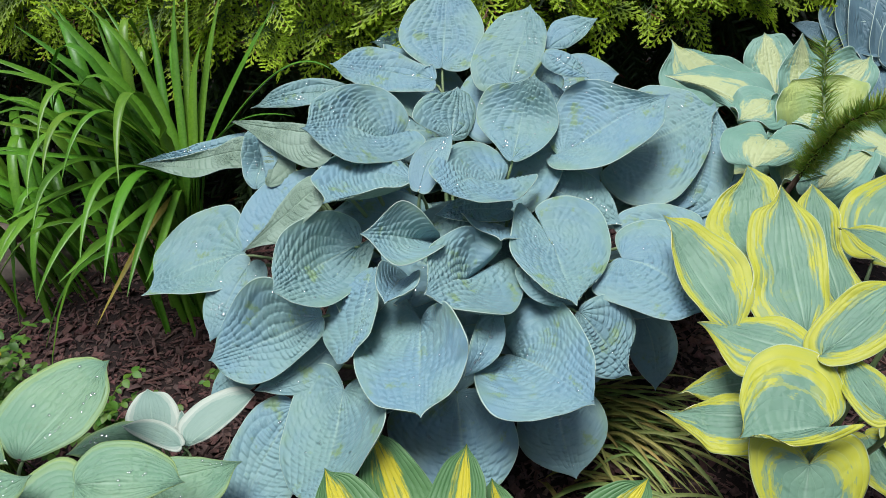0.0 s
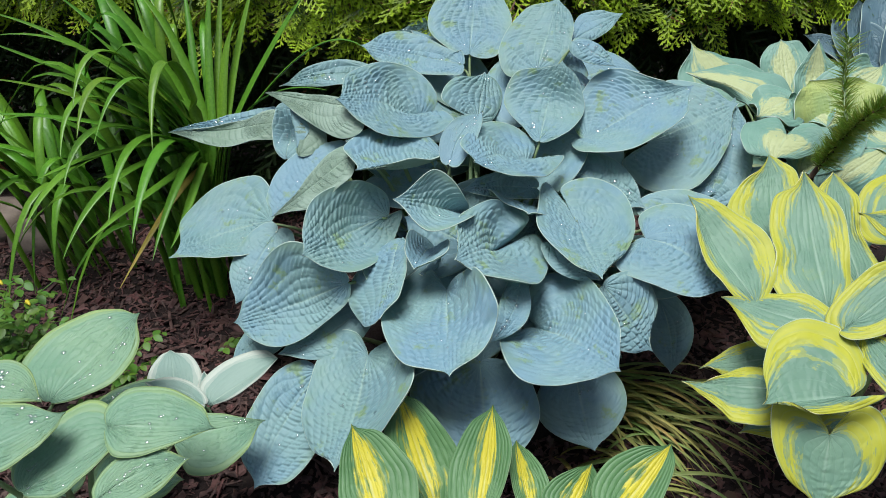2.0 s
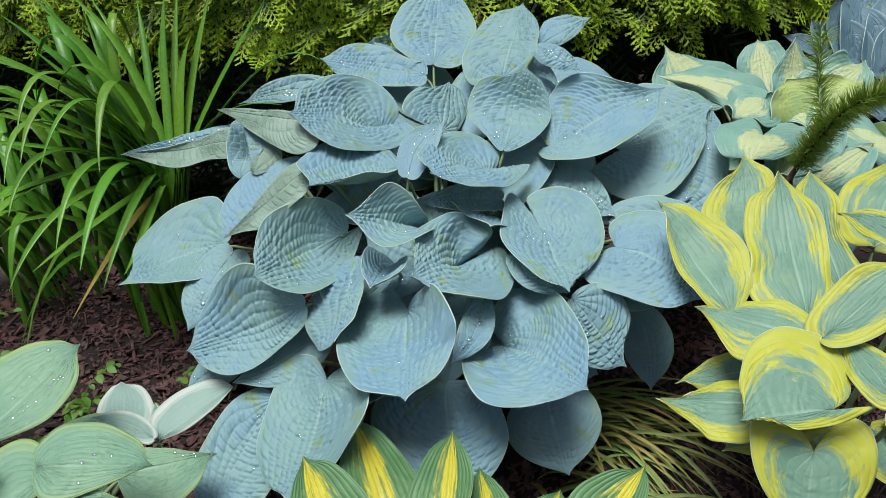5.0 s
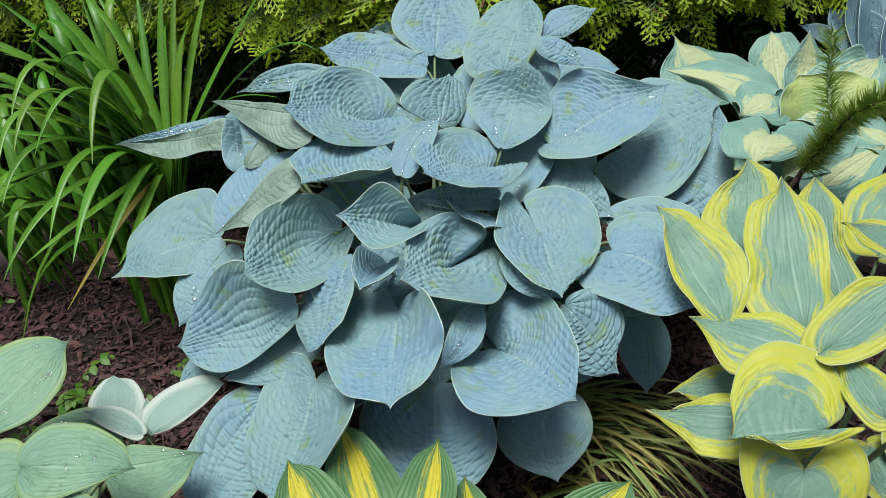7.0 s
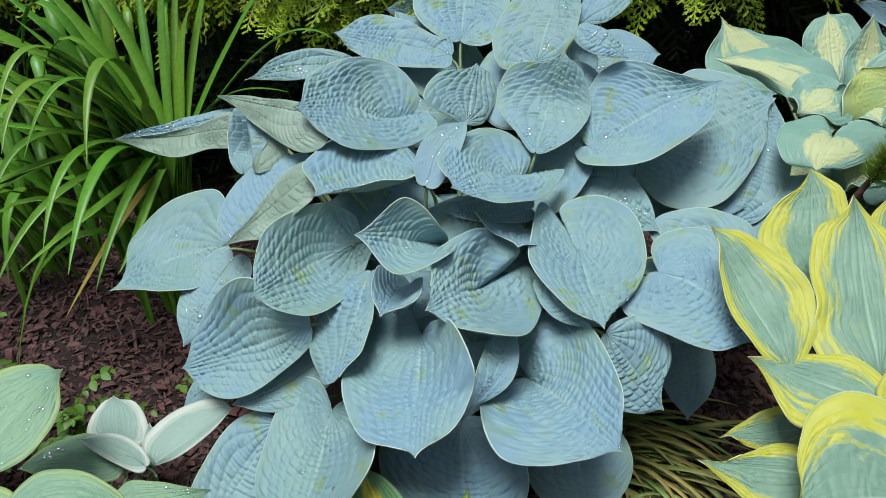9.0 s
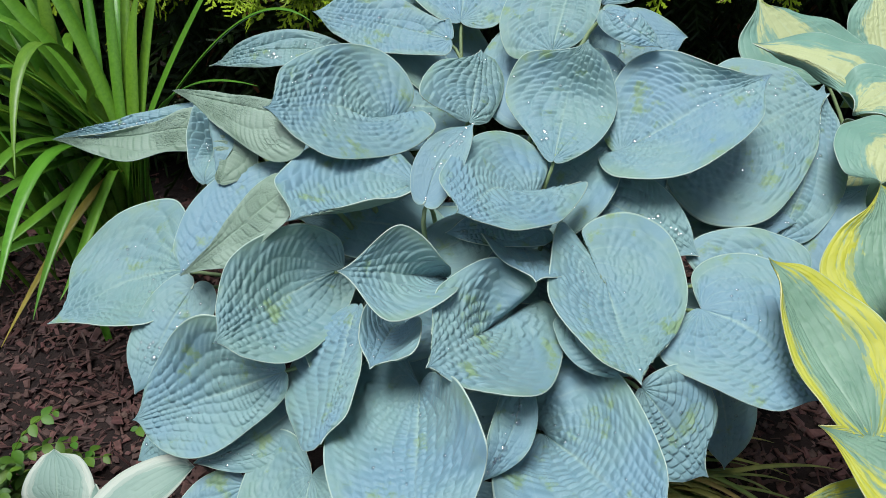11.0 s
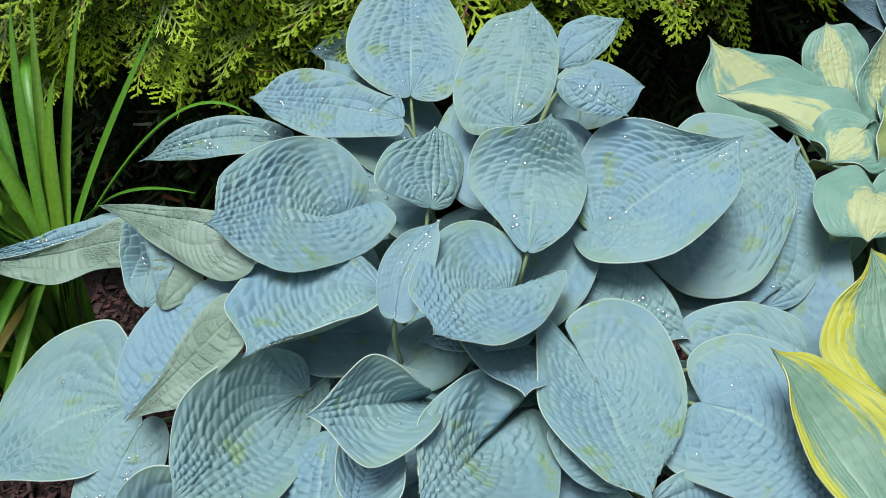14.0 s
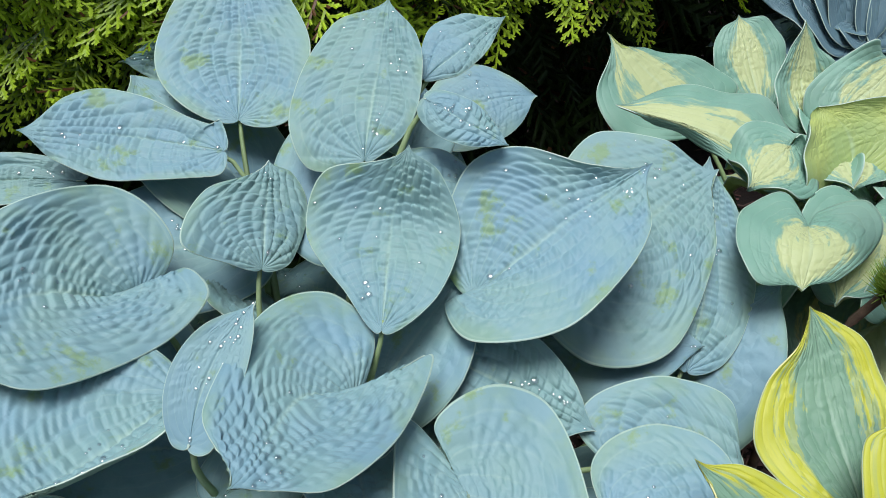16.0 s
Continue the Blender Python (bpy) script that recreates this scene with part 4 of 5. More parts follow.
leaf(blue_hosta, (0.219, 1.442, 0.503), (0.378, 1.322, 0.458), (-0.13, -0.49, 0.86), 0.072, 0.072, cup=0.0, lobe=1.0, bow=0.0)
leaf(blue_hosta, (-0.205, 1.770, 0.605), (-0.469, 1.782, 0.581), (-0.10, -0.60, 0.80), 0.038, 0.038, cup=0.3, lobe=0.4, bow=0.017)
leaf(blue_hosta, (-0.414, 1.318, 0.407), (-0.481, 1.180, 0.317), (-0.04, -0.53, 0.85), 0.058, 0.058, cup=-0.2, quilt=0.0036, bow=0.002)
leaf(blue_hosta, (-0.405, 1.182, 0.242), (-0.500, 1.152, 0.194), (-0.27, -0.48, 0.83), 0.044, 0.044, cup=-0.1, quilt=0.0036, bow=0.005)
leaf(blue_hosta, (-0.223, 1.201, 0.298), (-0.393, 1.115, 0.237), (-0.04, -0.52, 0.85), 0.053, 0.053, cup=-0.1, quilt=0.0036, bow=-0.02)
leaf(blue_hosta, (0.206, 1.063, 0.219), (0.228, 0.937, 0.138), (-0.21, -0.56, 0.80), 0.089, 0.089, cup=-0.3, quilt=0.0036, bow=0.003)
leaf(blue_hosta, (0.433, 1.300, 0.240), (0.446, 1.182, 0.118), (-0.06, -0.72, 0.69), 0.056, 0.056, cup=-0.2, quilt=0.0036, bow=-0.011)
leaf(blue_hosta, (0.087, 1.105, 0.403), (0.025, 0.986, 0.361), (0.27, -0.44, 0.86), 0.030, 0.030, cup=0.3, quilt=0.0036, bow=-0.011)
leaf(blue_hosta, (0.159, 1.197, 0.445), (0.248, 1.126, 0.403), (-0.04, -0.54, 0.84), 0.035, 0.035, cup=0.0, bow=0.009)
leaf(blue_hosta, (0.005, 1.998, 0.607), (-0.174, 2.059, 0.653), (-0.00, -0.60, 0.80), 0.056, 0.056, cup=0, lobe=0.5, bow=0.031)
leaf(blue_hosta, (0.318, 1.912, 0.549), (0.503, 1.936, 0.568), (-0.00, -0.60, 0.80), 0.076, 0.076, cup=0, quilt=0.002, lobe=0.5, bow=-0.012)
leaf(yellow_hosta, (0.791, 1.120, 0.477), (0.938, 1.289, 0.571), (-0.26, -0.29, 0.92), 0.078, 0.078, cup=0.2, lobe=0.4, bow=-0.013)
leaf(yellow_hosta, (0.601, 0.904, 0.442), (0.769, 0.993, 0.538), (-0.34, -0.31, 0.89), 0.052, 0.052, cup=0.3, lobe=0.4, bow=0.01)
leaf(yellow_hosta, (0.657, 0.787, 0.411), (0.634, 0.911, 0.440), (-0.35, -0.28, 0.90), 0.035, 0.035, cup=-0.4, lobe=0.4, bow=0.003)
leaf(yellow_hosta, (0.796, 1.014, 0.522), (0.715, 1.132, 0.545), (-0.26, -0.35, 0.90), 0.033, 0.033, cup=0.2, lobe=0.4, bow=0.01)
leaf(green_hosta, (-0.820, 0.820, 0.407), (-0.686, 0.803, 0.395), (0.05, -0.30, 0.95), 0.041, 0.041, cup=0.0, lobe=0.6, bow=-0.022)
leaf(green_hosta, (-0.580, 0.696, 0.300), (-0.458, 0.762, 0.314), (0.05, -0.30, 0.95), 0.044, 0.044, cup=0.0, lobe=0.6, bow=-0.008)
leaf(green_hosta, (-0.578, 1.031, 0.182), (-0.749, 1.017, 0.186), (0.05, -0.31, 0.95), 0.044, 0.044, cup=0.0, lobe=0.6, bow=0.014)
leaf(white_hosta, (-0.524, 1.014, 0.199), (-0.646, 1.054, 0.219), (0.00, -0.45, 0.89), 0.023, 0.023, cup=-0.3, lobe=0.3, bow=0.009)
leaf(white_hosta, (-0.536, 1.048, 0.177), (-0.545, 1.104, 0.205), (0.00, -0.45, 0.89), 0.013, 0.013, cup=-0.2, lobe=0.3, bow=0.002)
leaf(cream_hosta, (0.817, 1.403, 0.470), (0.981, 1.488, 0.529), (-0.00, -0.57, 0.82), 0.056, 0.056, cup=-0.2, lobe=0.9, bow=-0.001)
leaf(cream_hosta, (0.982, 1.794, 0.547), (1.145, 1.877, 0.604), (0.00, -0.57, 0.82), 0.075, 0.075, cup=0.2, lobe=0.9, bow=0.016)
leaf(cream_hosta, (0.892, 1.627, 0.532), (0.862, 1.700, 0.615), (-0.00, -0.75, 0.66), 0.116, 0.116, cup=0.8, lobe=0.9, flip=1, bow=0.025)
leaf(cream_hosta, (0.896, 1.659, 0.558), (0.881, 1.598, 0.529), (-0.01, -0.42, 0.91), 0.083, 0.083, cup=-0.3, lobe=0.9, bow=-0.003)
leaf(cream_hosta, (0.799, 1.656, 0.583), (0.703, 1.600, 0.558), (-0.00, -0.41, 0.91), 0.071, 0.071, cup=-0.3, lobe=0.9, bow=-0.001)
leaf(slate_hosta, (1.274, 2.230, 0.471), (1.140, 2.345, 0.567), (-0.10, -0.70, 0.70), 0.033, 0.033, cup=0.7, lobe=0.9, bow=0.019)
leaf(slate_hosta, (1.326, 2.224, 0.473), (1.237, 2.373, 0.609), (-0.10, -0.70, 0.70), 0.081, 0.081, cup=0.7, lobe=0.9, bow=0.015)
leaf(slate_hosta, (1.355, 2.235, 0.488), (1.329, 2.411, 0.661), (-0.10, -0.70, 0.70), 0.093, 0.093, cup=0.7, lobe=0.9, bow=0.009)
leaf(slate_hosta, (1.381, 2.232, 0.488), (1.431, 2.447, 0.711), (-0.10, -0.70, 0.70), 0.111, 0.111, cup=0.7, lobe=0.9, bow=0.004)
leaf(slate_hosta, (1.384, 2.246, 0.503), (1.267, 2.296, 0.536), (-0.10, -0.70, 0.70), 0.054, 0.054, cup=0.7, lobe=0.9, bow=0.004)
leaf(slate_hosta, (1.415, 2.228, 0.489), (1.512, 2.407, 0.682), (-0.10, -0.70, 0.70), 0.085, 0.085, cup=0.7, lobe=0.9, bow=0.006)
leaf(slate_hosta, (1.395, 2.216, 0.474), (1.356, 2.278, 0.531), (-0.10, -0.70, 0.70), 0.073, 0.073, cup=0.7, lobe=0.9, bow=-0.001)
leaf(slate_hosta, (1.442, 2.196, 0.462), (1.542, 2.314, 0.594), (-0.10, -0.70, 0.70), 0.091, 0.091, cup=0.7, lobe=0.9, bow=-0.004)


def skirt(plant, count, seed, reach, heights, size, turn=(0, 360), **shape):
    """The lower leaves of a hosta, half hidden under the others."""
    rnd = random.Random(seed)
    c = LOOK[plant.name]["crown"]
    for i in range(count):
        a = math.radians(turn[0] + (turn[1] - turn[0]) * (i + rnd.uniform(0.2, 0.8)) / count)
        d = Vector((math.cos(a), math.sin(a), 0))
        l, h = size * rnd.uniform(0.85, 1.15), rnd.uniform(*heights)
        base = c + d * rnd.uniform(*reach) + Vector((0, 0, h - c.z))
        tip = base + d * l * 0.9 + Vector((0, 0, -l * rnd.uniform(0.1, 0.5)))
        leaf(plant, base, tip, Vector((0, 0, 1)) + d * 0.2, l * 0.42, l * 0.42, cup=rnd.uniform(-0.3, 0.2), lobe=0.9, **shape)


def understorey(plant, seed, drop, size):
    """Shaded leaves just beneath the blades placed so far, turned a little aside."""
    rnd = random.Random(seed)
    c = LOOK[plant.name]["crown"]
    for base, tip, normal, left, right in list(PLACED[plant.name]):
        length = (tip - base).length
        if length < 0.09 or base.z < 0.3 or base.x < -0.2:
            continue
        turn = Matrix.Rotation(math.radians(rnd.choice((-1, 1)) * rnd.uniform(25, 55)), 3, "Z")
        d = turn @ (tip - base) * size
        b = Vector((base.x + (c.x - base.x) * 0.12, base.y + (c.y - base.y) * 0.12, base.z - rnd.uniform(*drop)))
        wide = 0.42 * d.length
        leaf(plant, b, b + d - Vector((0, 0, rnd.uniform(0.0, 0.03))), turn @ normal, wide, wide, cup=rnd.uniform(-0.2, 0.3), lobe=0.9, fine=(31, 51))


understorey(blue_hosta, 77, (0.08, 0.12), 0.9)
skirt(blue_hosta, 9, 2, (0.08, 0.16), (0.30, 0.36), 0.22, fine=(35, 61))
skirt(blue_hosta, 8, 3, (0.02, 0.08), (0.40, 0.45), 0.19, (20, 340), fine=(35, 61))
skirt(blue_hosta, 7, 21, (0.16, 0.26), (0.38, 0.44), 0.2, (-40, 160), fine=(35, 61))
skirt(yellow_hosta, 7, 4, (0.04, 0.10), (0.20, 0.28), 0.15, (100, 360))
skirt(cream_hosta, 12, 5, (0.08, 0.2), (0.36, 0.48), 0.22)
skirt(cream_hosta, 9, 15, (0.02, 0.1), (0.46, 0.54), 0.2)
skirt(slate_hosta, 9, 6, (0.06, 0.16), (0.35, 0.46), 0.2)
skirt(green_hosta, 6, 7, (0.05, 0.12), (0.14, 0.22), 0.14)


# ---- things further on ----
def blade(plant, pts, width, keel=0.3, material=None, name="leaf"):
    """One strap-shaped leaf along pts, keeled along its middle."""
    verts, faces = [], []
    n = len(pts) - 1
    for i, p in enumerate(pts):
        d = (pts[min(i + 1, n)] - pts[max(i - 1, 0)]).normalized()
        side = d.cross(Vector((0, 0, 1)))
        side = side.normalized() if side.length > 0.15 else d.cross(Vector((0, -1, 0.2))).normalized()
        up = side.cross(d)
        t = i / n
        w = width * 0.54 * (0.55 + 0.45 * min(1, t * 3)) * max(0.03, 1 - max(0, (t - 0.4) / 0.6) ** 2.4)
        for sx, uz in ((-1, keel), (0, 0), (1, keel)):
            verts.append(p + side * sx * w + up * uz * w)
        for sx, uz in ((1, keel), (0, 0), (-1, keel)):
            verts.append(p + side * sx * w + up * (uz * w - 0.0008))
    for i in range(n):
        for j in range(6):
            k = (j + 1) % 6
            faces.append((i * 6 + j, (i + 1) * 6 + j, (i + 1) * 6 + k, i * 6 + k))
    return part(name, mesh_of(name, verts, faces), material or BLADE, plant, m=Matrix())


def arc(plant, p0, p1, p2, p3, width, material=None):
    """A blade that rises from the clump's crown to p0 and then follows a curve to p3."""
    c = plant.matrix_basis.translation
    foot = Vector((c.x + (p0[0] - c.x) * 0.35, c.y + (p0[1] - c.y) * 0.35, -0.01))
    pts = bezier(foot, foot + Vector((0, 0, p0[2] * 0.4)), Vector(p0) - (Vector(p1) - Vector(p0)) * 0.3, p0, 5)[:-1] + bezier(p0, p1, p2, p3, 18)
    return blade(plant, pts, width, material=material)


def tuft(plant, count, seed, turn, reach, heights, width, spread, material=None, fall=(0.3, 0.9)):
    """A clump of arching blades from one crown, towards the directions between the two angles of turn."""
    rnd = random.Random(seed)
    c = Vector(plant.matrix_basis.translation)
    for i in range(count):
        a = math.radians(rnd.uniform(*turn))
        out, h = rnd.uniform(*reach), rnd.uniform(*heights)
        foot = c + Vector((rnd.gauss(0, spread), rnd.gauss(0, spread), -0.01))
        d = Vector((math.cos(a), math.sin(a), 0))
        pts = bezier(foot, foot + d * out * 0.15 + Vector((0, 0, h * 0.85)), foot + d * out * 0.6 + Vector((0, 0, h * 1.3)), foot + d * out + Vector((0, 0, max(0.02, h * (1 - rnd.uniform(*fall))))), 14)
        blade(plant, pts, width * rnd.uniform(0.7, 1.15), material=material)


daylily = thing("daylily", (-0.72, 1.72, 0.0), "clump of long arching bright green daylily leaves", "daylily", "daylily clumps")
arc(daylily, (-0.630, 1.693, 0.484), (-0.639, 1.772, 0.622), (-0.647, 1.829, 0.722), (-0.631, 1.900, 0.848), 0.019)
arc(daylily, (-0.615, 1.693, 0.484), (-0.621, 1.788, 0.617), (-0.624, 1.858, 0.715), (-0.613, 1.942, 0.841), 0.019)
arc(daylily, (-0.607, 1.693, 0.484), (-0.602, 1.754, 0.613), (-0.594, 1.789, 0.689), (-0.564, 1.813, 0.745), 0.022)
arc(daylily, (-0.598, 1.693, 0.484), (-0.582, 1.764, 0.609), (-0.556, 1.827, 0.722), (-0.516, 1.898, 0.847), 0.020)
arc(daylily, (-0.589, 1.693, 0.484), (-0.532, 1.740, 0.602), (-0.457, 1.782, 0.704), (-0.376, 1.836, 0.823), 0.022)
arc(daylily, (-0.584, 1.691, 0.482), (-0.478, 1.683, 0.605), (-0.344, 1.720, 0.773), (-0.232, 1.636, 0.719), 0.022)
arc(daylily, (-0.592, 1.689, 0.478), (-0.560, 1.741, 0.557), (-0.509, 1.795, 0.644), (-0.422, 1.870, 0.769), 0.014)
arc(daylily, (-0.581, 1.689, 0.478), (-0.528, 1.631, 0.566), (-0.456, 1.603, 0.658), (-0.310, 1.527, 0.654), 0.016)
arc(daylily, (-0.667, 1.693, 0.482), (-0.678, 1.782, 0.605), (-0.695, 1.859, 0.716), (-0.717, 1.929, 0.815), 0.020)
arc(daylily, (-0.641, 1.694, 0.484), (-0.715, 1.717, 0.610), (-0.779, 1.748, 0.729), (-0.916, 1.796, 0.866), 0.034)
arc(daylily, (-0.650, 1.692, 0.482), (-0.749, 1.750, 0.600), (-0.844, 1.815, 0.727), (-0.925, 1.873, 0.840), 0.030)
arc(daylily, (-0.653, 1.692, 0.482), (-0.773, 1.728, 0.622), (-0.864, 1.756, 0.727), (-0.982, 1.778, 0.817), 0.030)
arc(daylily, (-0.659, 1.691, 0.479), (-0.666, 1.685, 0.717), (-0.718, 1.613, 0.774), (-0.673, 1.400, 0.567), 0.030)
arc(daylily, (-0.682, 1.692, 0.479), (-0.700, 1.642, 0.606), (-0.781, 1.644, 0.767), (-0.816, 1.446, 0.562), 0.026)
arc(daylily, (-0.684, 1.692, 0.479), (-0.794, 1.704, 0.713), (-0.878, 1.658, 0.790), (-0.862, 1.484, 0.627), 0.028)
arc(daylily, (-0.696, 1.690, 0.477), (-0.788, 1.647, 0.647), (-0.853, 1.597, 0.741), (-0.834, 1.415, 0.588), 0.030)
arc(daylily, (-0.739, 1.687, 0.470), (-0.794, 1.603, 0.550), (-0.888, 1.545, 0.613), (-0.876, 1.384, 0.483), 0.030)
arc(daylily, (-0.739, 1.688, 0.472), (-0.832, 1.628, 0.598), (-0.910, 1.590, 0.704), (-0.878, 1.410, 0.545), 0.026)
arc(daylily, (-0.674, 1.694, 0.484), (-0.822, 1.703, 0.644), (-0.933, 1.712, 0.765), (-1.105, 1.646, 0.743), 0.028)
arc(daylily, (-0.674, 1.694, 0.484), (-0.864, 1.751, 0.659), (-1.003, 1.765, 0.740), (-1.167, 1.761, 0.782), 0.026)
arc(daylily, (-0.682, 1.692, 0.479), (-0.850, 1.683, 0.608), (-0.974, 1.659, 0.672), (-1.118, 1.646, 0.743), 0.028)
arc(daylily, (-0.689, 1.690, 0.477), (-0.860, 1.653, 0.575), (-0.979, 1.623, 0.642), (-1.104, 1.577, 0.671), 0.026)
arc(daylily, (-0.689, 1.687, 0.472), (-0.875, 1.633, 0.539), (-1.006, 1.590, 0.584), (-1.105, 1.536, 0.598), 0.026)
arc(daylily, (-0.696, 1.680, 0.459), (-0.753, 1.603, 0.550), (-0.792, 1.511, 0.557), (-0.780, 1.346, 0.418), 0.026)
arc(daylily, (-0.689, 1.677, 0.453), (-0.707, 1.589, 0.554), (-0.725, 1.457, 0.510), (-0.716, 1.295, 0.396), 0.028)
arc(daylily, (-0.675, 1.673, 0.447), (-0.664, 1.566, 0.462), (-0.686, 1.460, 0.423), (-0.697, 1.332, 0.332), 0.022)
arc(daylily, (-0.711, 1.681, 0.459), (-0.808, 1.584, 0.514), (-0.863, 1.487, 0.512), (-0.939, 1.394, 0.499), 0.030)
arc(daylily, (-0.739, 1.681, 0.460), (-0.846, 1.543, 0.517), (-0.908, 1.423, 0.526), (-0.916, 1.262, 0.445), 0.028)
arc(daylily, (-0.711, 1.674, 0.447), (-0.781, 1.556, 0.467), (-0.851, 1.461, 0.467), (-0.880, 1.308, 0.349), 0.026)
arc(daylily, (-0.668, 1.666, 0.434), (-0.699, 1.532, 0.433), (-0.772, 1.423, 0.414), (-0.826, 1.318, 0.385), 0.024)
arc(daylily, (-0.653, 1.658, 0.422), (-0.656, 1.554, 0.407), (-0.650, 1.459, 0.364), (-0.671, 1.379, 0.334), 0.020)
arc(daylily, (-0.638, 1.692, 0.482), (-0.688, 1.771, 0.652), (-0.740, 1.822, 0.767), (-0.862, 1.862, 0.855), 0.022)
arc(daylily, (-0.635, 1.692, 0.482), (-0.685, 1.782, 0.605), (-0.746, 1.860, 0.716), (-0.837, 1.938, 0.828), 0.020)
arc(daylily, (-0.646, 1.692, 0.482), (-0.740, 1.681, 0.608), (-0.826, 1.670, 0.695), (-0.923, 1.636, 0.731), 0.028)
arc(daylily, (-0.653, 1.690, 0.477), (-0.731, 1.680, 0.579), (-0.796, 1.679, 0.665), (-0.885, 1.687, 0.757), 0.030)
arc(daylily, (-0.660, 1.690, 0.477), (-0.724, 1.724, 0.535), (-0.780, 1.789, 0.647), (-0.836, 1.882, 0.810), 0.020)
arc(daylily, (-0.644, 1.713, 0.405), (-0.693, 1.655, 0.406), (-0.736, 1.496, 0.342), (-0.805, 1.369, 0.233), 0.02, YELLOWED)
tuft(daylily, 5, 5, (120, 280), (0.25, 0.55), (0.3, 0.5), 0.029, 0.06, fall=(0.5, 1.0))
tuft(daylily, 18, 6, (90, 210), (0.15, 0.5), (0.5, 0.8), 0.026, 0.05, fall=(0.0, 0.3))
daylily_far = thing("daylily", (-1.12, 1.88, 0.0), "clump of long arching bright green daylily leaves", "daylily", "daylily clumps")
tuft(daylily_far, 30, 8, (100, 270), (0.3, 0.65), (0.35, 0.6), 0.030, 0.08, fall=(0.2, 0.9))


def spray(rnd, size, forks):
    """A flat fan of scale leaves: an axis with alternate twigs that fork again. Its map holds how near the tip a place is."""
    verts, faces, far = [], [], []

    def strip(a, b, w, f0, f1):
        k = len(verts)
        d = (b - a).normalized()
        s = Vector((-d.y, d.x, 0)) * w
        up = Vector((0, 0, w * 0.6))
        verts.extend([a - s, a + s, b + s * 0.55, b - s * 0.55, a + up, b + up * 0.5])
        far.extend([f0, f0, f1, f1, f0, f1])
        faces.extend([(k, k + 4, k + 5, k + 3), (k + 4, k + 1, k + 2, k + 5)])

    n = 7 if forks else 5
    axis = [Vector((rnd.uniform(-0.012, 0.012), i / n, -0.22 * (i / n) ** 2)) * size for i in range(n + 1)]
    for i in range(n):
        strip(axis[i], axis[i + 1], 0.016 * size, i / n, (i + 1) / n)
        for sgn in (-1, 1):
            reach = size * 0.46 * (1 - (i / (n + 0.6)) ** 1.5) * rnd.uniform(0.7, 1.1)
            d = Vector((sgn * 0.72, 0.69, -0.12 + rnd.uniform(-0.1, 0.1))).normalized()
            a = axis[i] + (axis[i + 1] - axis[i]) * (0.2 if sgn < 0 else 0.7)
            b = a + d * reach
            f = i / n
            strip(a, b, 0.020 * size if forks else 0.035 * size, f * 0.8, max(f, 0.6) + 0.3)
            for j in range(1, forks + 1):
                p = a + (b - a) * j / (forks + 1)
                for s2 in (-1, 1):
                    e = (d + s2 * 0.85 * Vector((-d.y, d.x, 0)) + Vector((0, 0.25, 0))).normalized()
                    l = reach * 0.40 * (1 - j / 6.0) * rnd.uniform(0.7, 1.15)
                    strip(p, p + e * l, 0.020 * size, f * 0.7 + 0.1 * j, f * 0.6 + 0.4 + 0.1 * j)
    return verts, faces, far


def hedge_shrub(place, wide, high, near, count, seed):
    """An arborvitae: a trunk with limbs, and a coat of drooping sprays over inner ones with shade put into their
    colour.
    """
    rnd = random.Random(seed)
    ob = thing("arborvitae_shrub", place, "yellow-green arborvitae shrub with drooping fanned sprays", "shrub", "arborvitae hedge")
    v, f = tube([(0, 0, -0.02), (0.02, 0, high * 0.5), (0, 0, high)], [0.035, 0.025, 0.01], 8)
    part("trunk", mesh_of("trunk", v, f), BARK, ob)
    full_fans, plain_fans = [spray(rnd, 1.0, 2) for _ in range(6)], [spray(rnd, 1.0, 0) for _ in range(6)]
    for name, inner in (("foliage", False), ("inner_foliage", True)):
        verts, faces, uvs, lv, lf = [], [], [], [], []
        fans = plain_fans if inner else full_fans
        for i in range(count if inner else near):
            a = rnd.uniform(-math.pi, 0)
            if inner:
                z = high * rnd.uniform(0.02, 0.9)
                r = wide * rnd.uniform(0.1, 0.6)
            else:
                z = high * (0.68 + 0.32 * rnd.random())
                r = wide * rnd.uniform(0.68, 1.0) * (1.05 - 0.9 * max(0.0, z / high - 0.55) ** 1.5)
            p = Vector((math.cos(a) * r, math.sin(a) * r, z))
            size = rnd.uniform(0.10, 0.19) * (1.35 if inner else 1.0)
            m = Matrix.Translation(p) @ pose(0, 0, 0, rnd.gauss(-28, 20), rnd.gauss(0, 26), math.degrees(a) - 90 + rnd.gauss(0, 34))
            fv, ff, far = fans[i % 6]
            k = len(verts)
            verts.extend(m @ (q * size) for q in fv)
            faces.extend(tuple(k + j for j in g) for g in ff)
            young = rnd.random() * (1.0 if z > high * 0.5 else 0.4)
            # inner sprays turn near-black green: the hedge's inner shade as colour
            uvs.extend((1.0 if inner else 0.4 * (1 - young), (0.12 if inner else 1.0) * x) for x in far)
            if i % 7 == 0:
                k = len(lv)
                tv, tf = tube([(0, 0, z * 0.8), p * 0.6 + Vector((0, 0, z * 0.36)), p], [0.009, 0.006, 0.002], 5)
                lv.extend(tv)
                lf.extend(tuple(k + j for j in g) for g in tf)
        tagged(part(name, mesh_of(name, verts, faces, False, uvs), SCALE, ob), "inner sprays with shade in their dark green, flecked with brown" if inner else "drooping flat sprays of scale leaves", kind="stuff")
        tagged(part("branchwork", mesh_of("branchwork", lv, lf), BARK, ob), "thin brown twigs", kind="stuff")
    return ob


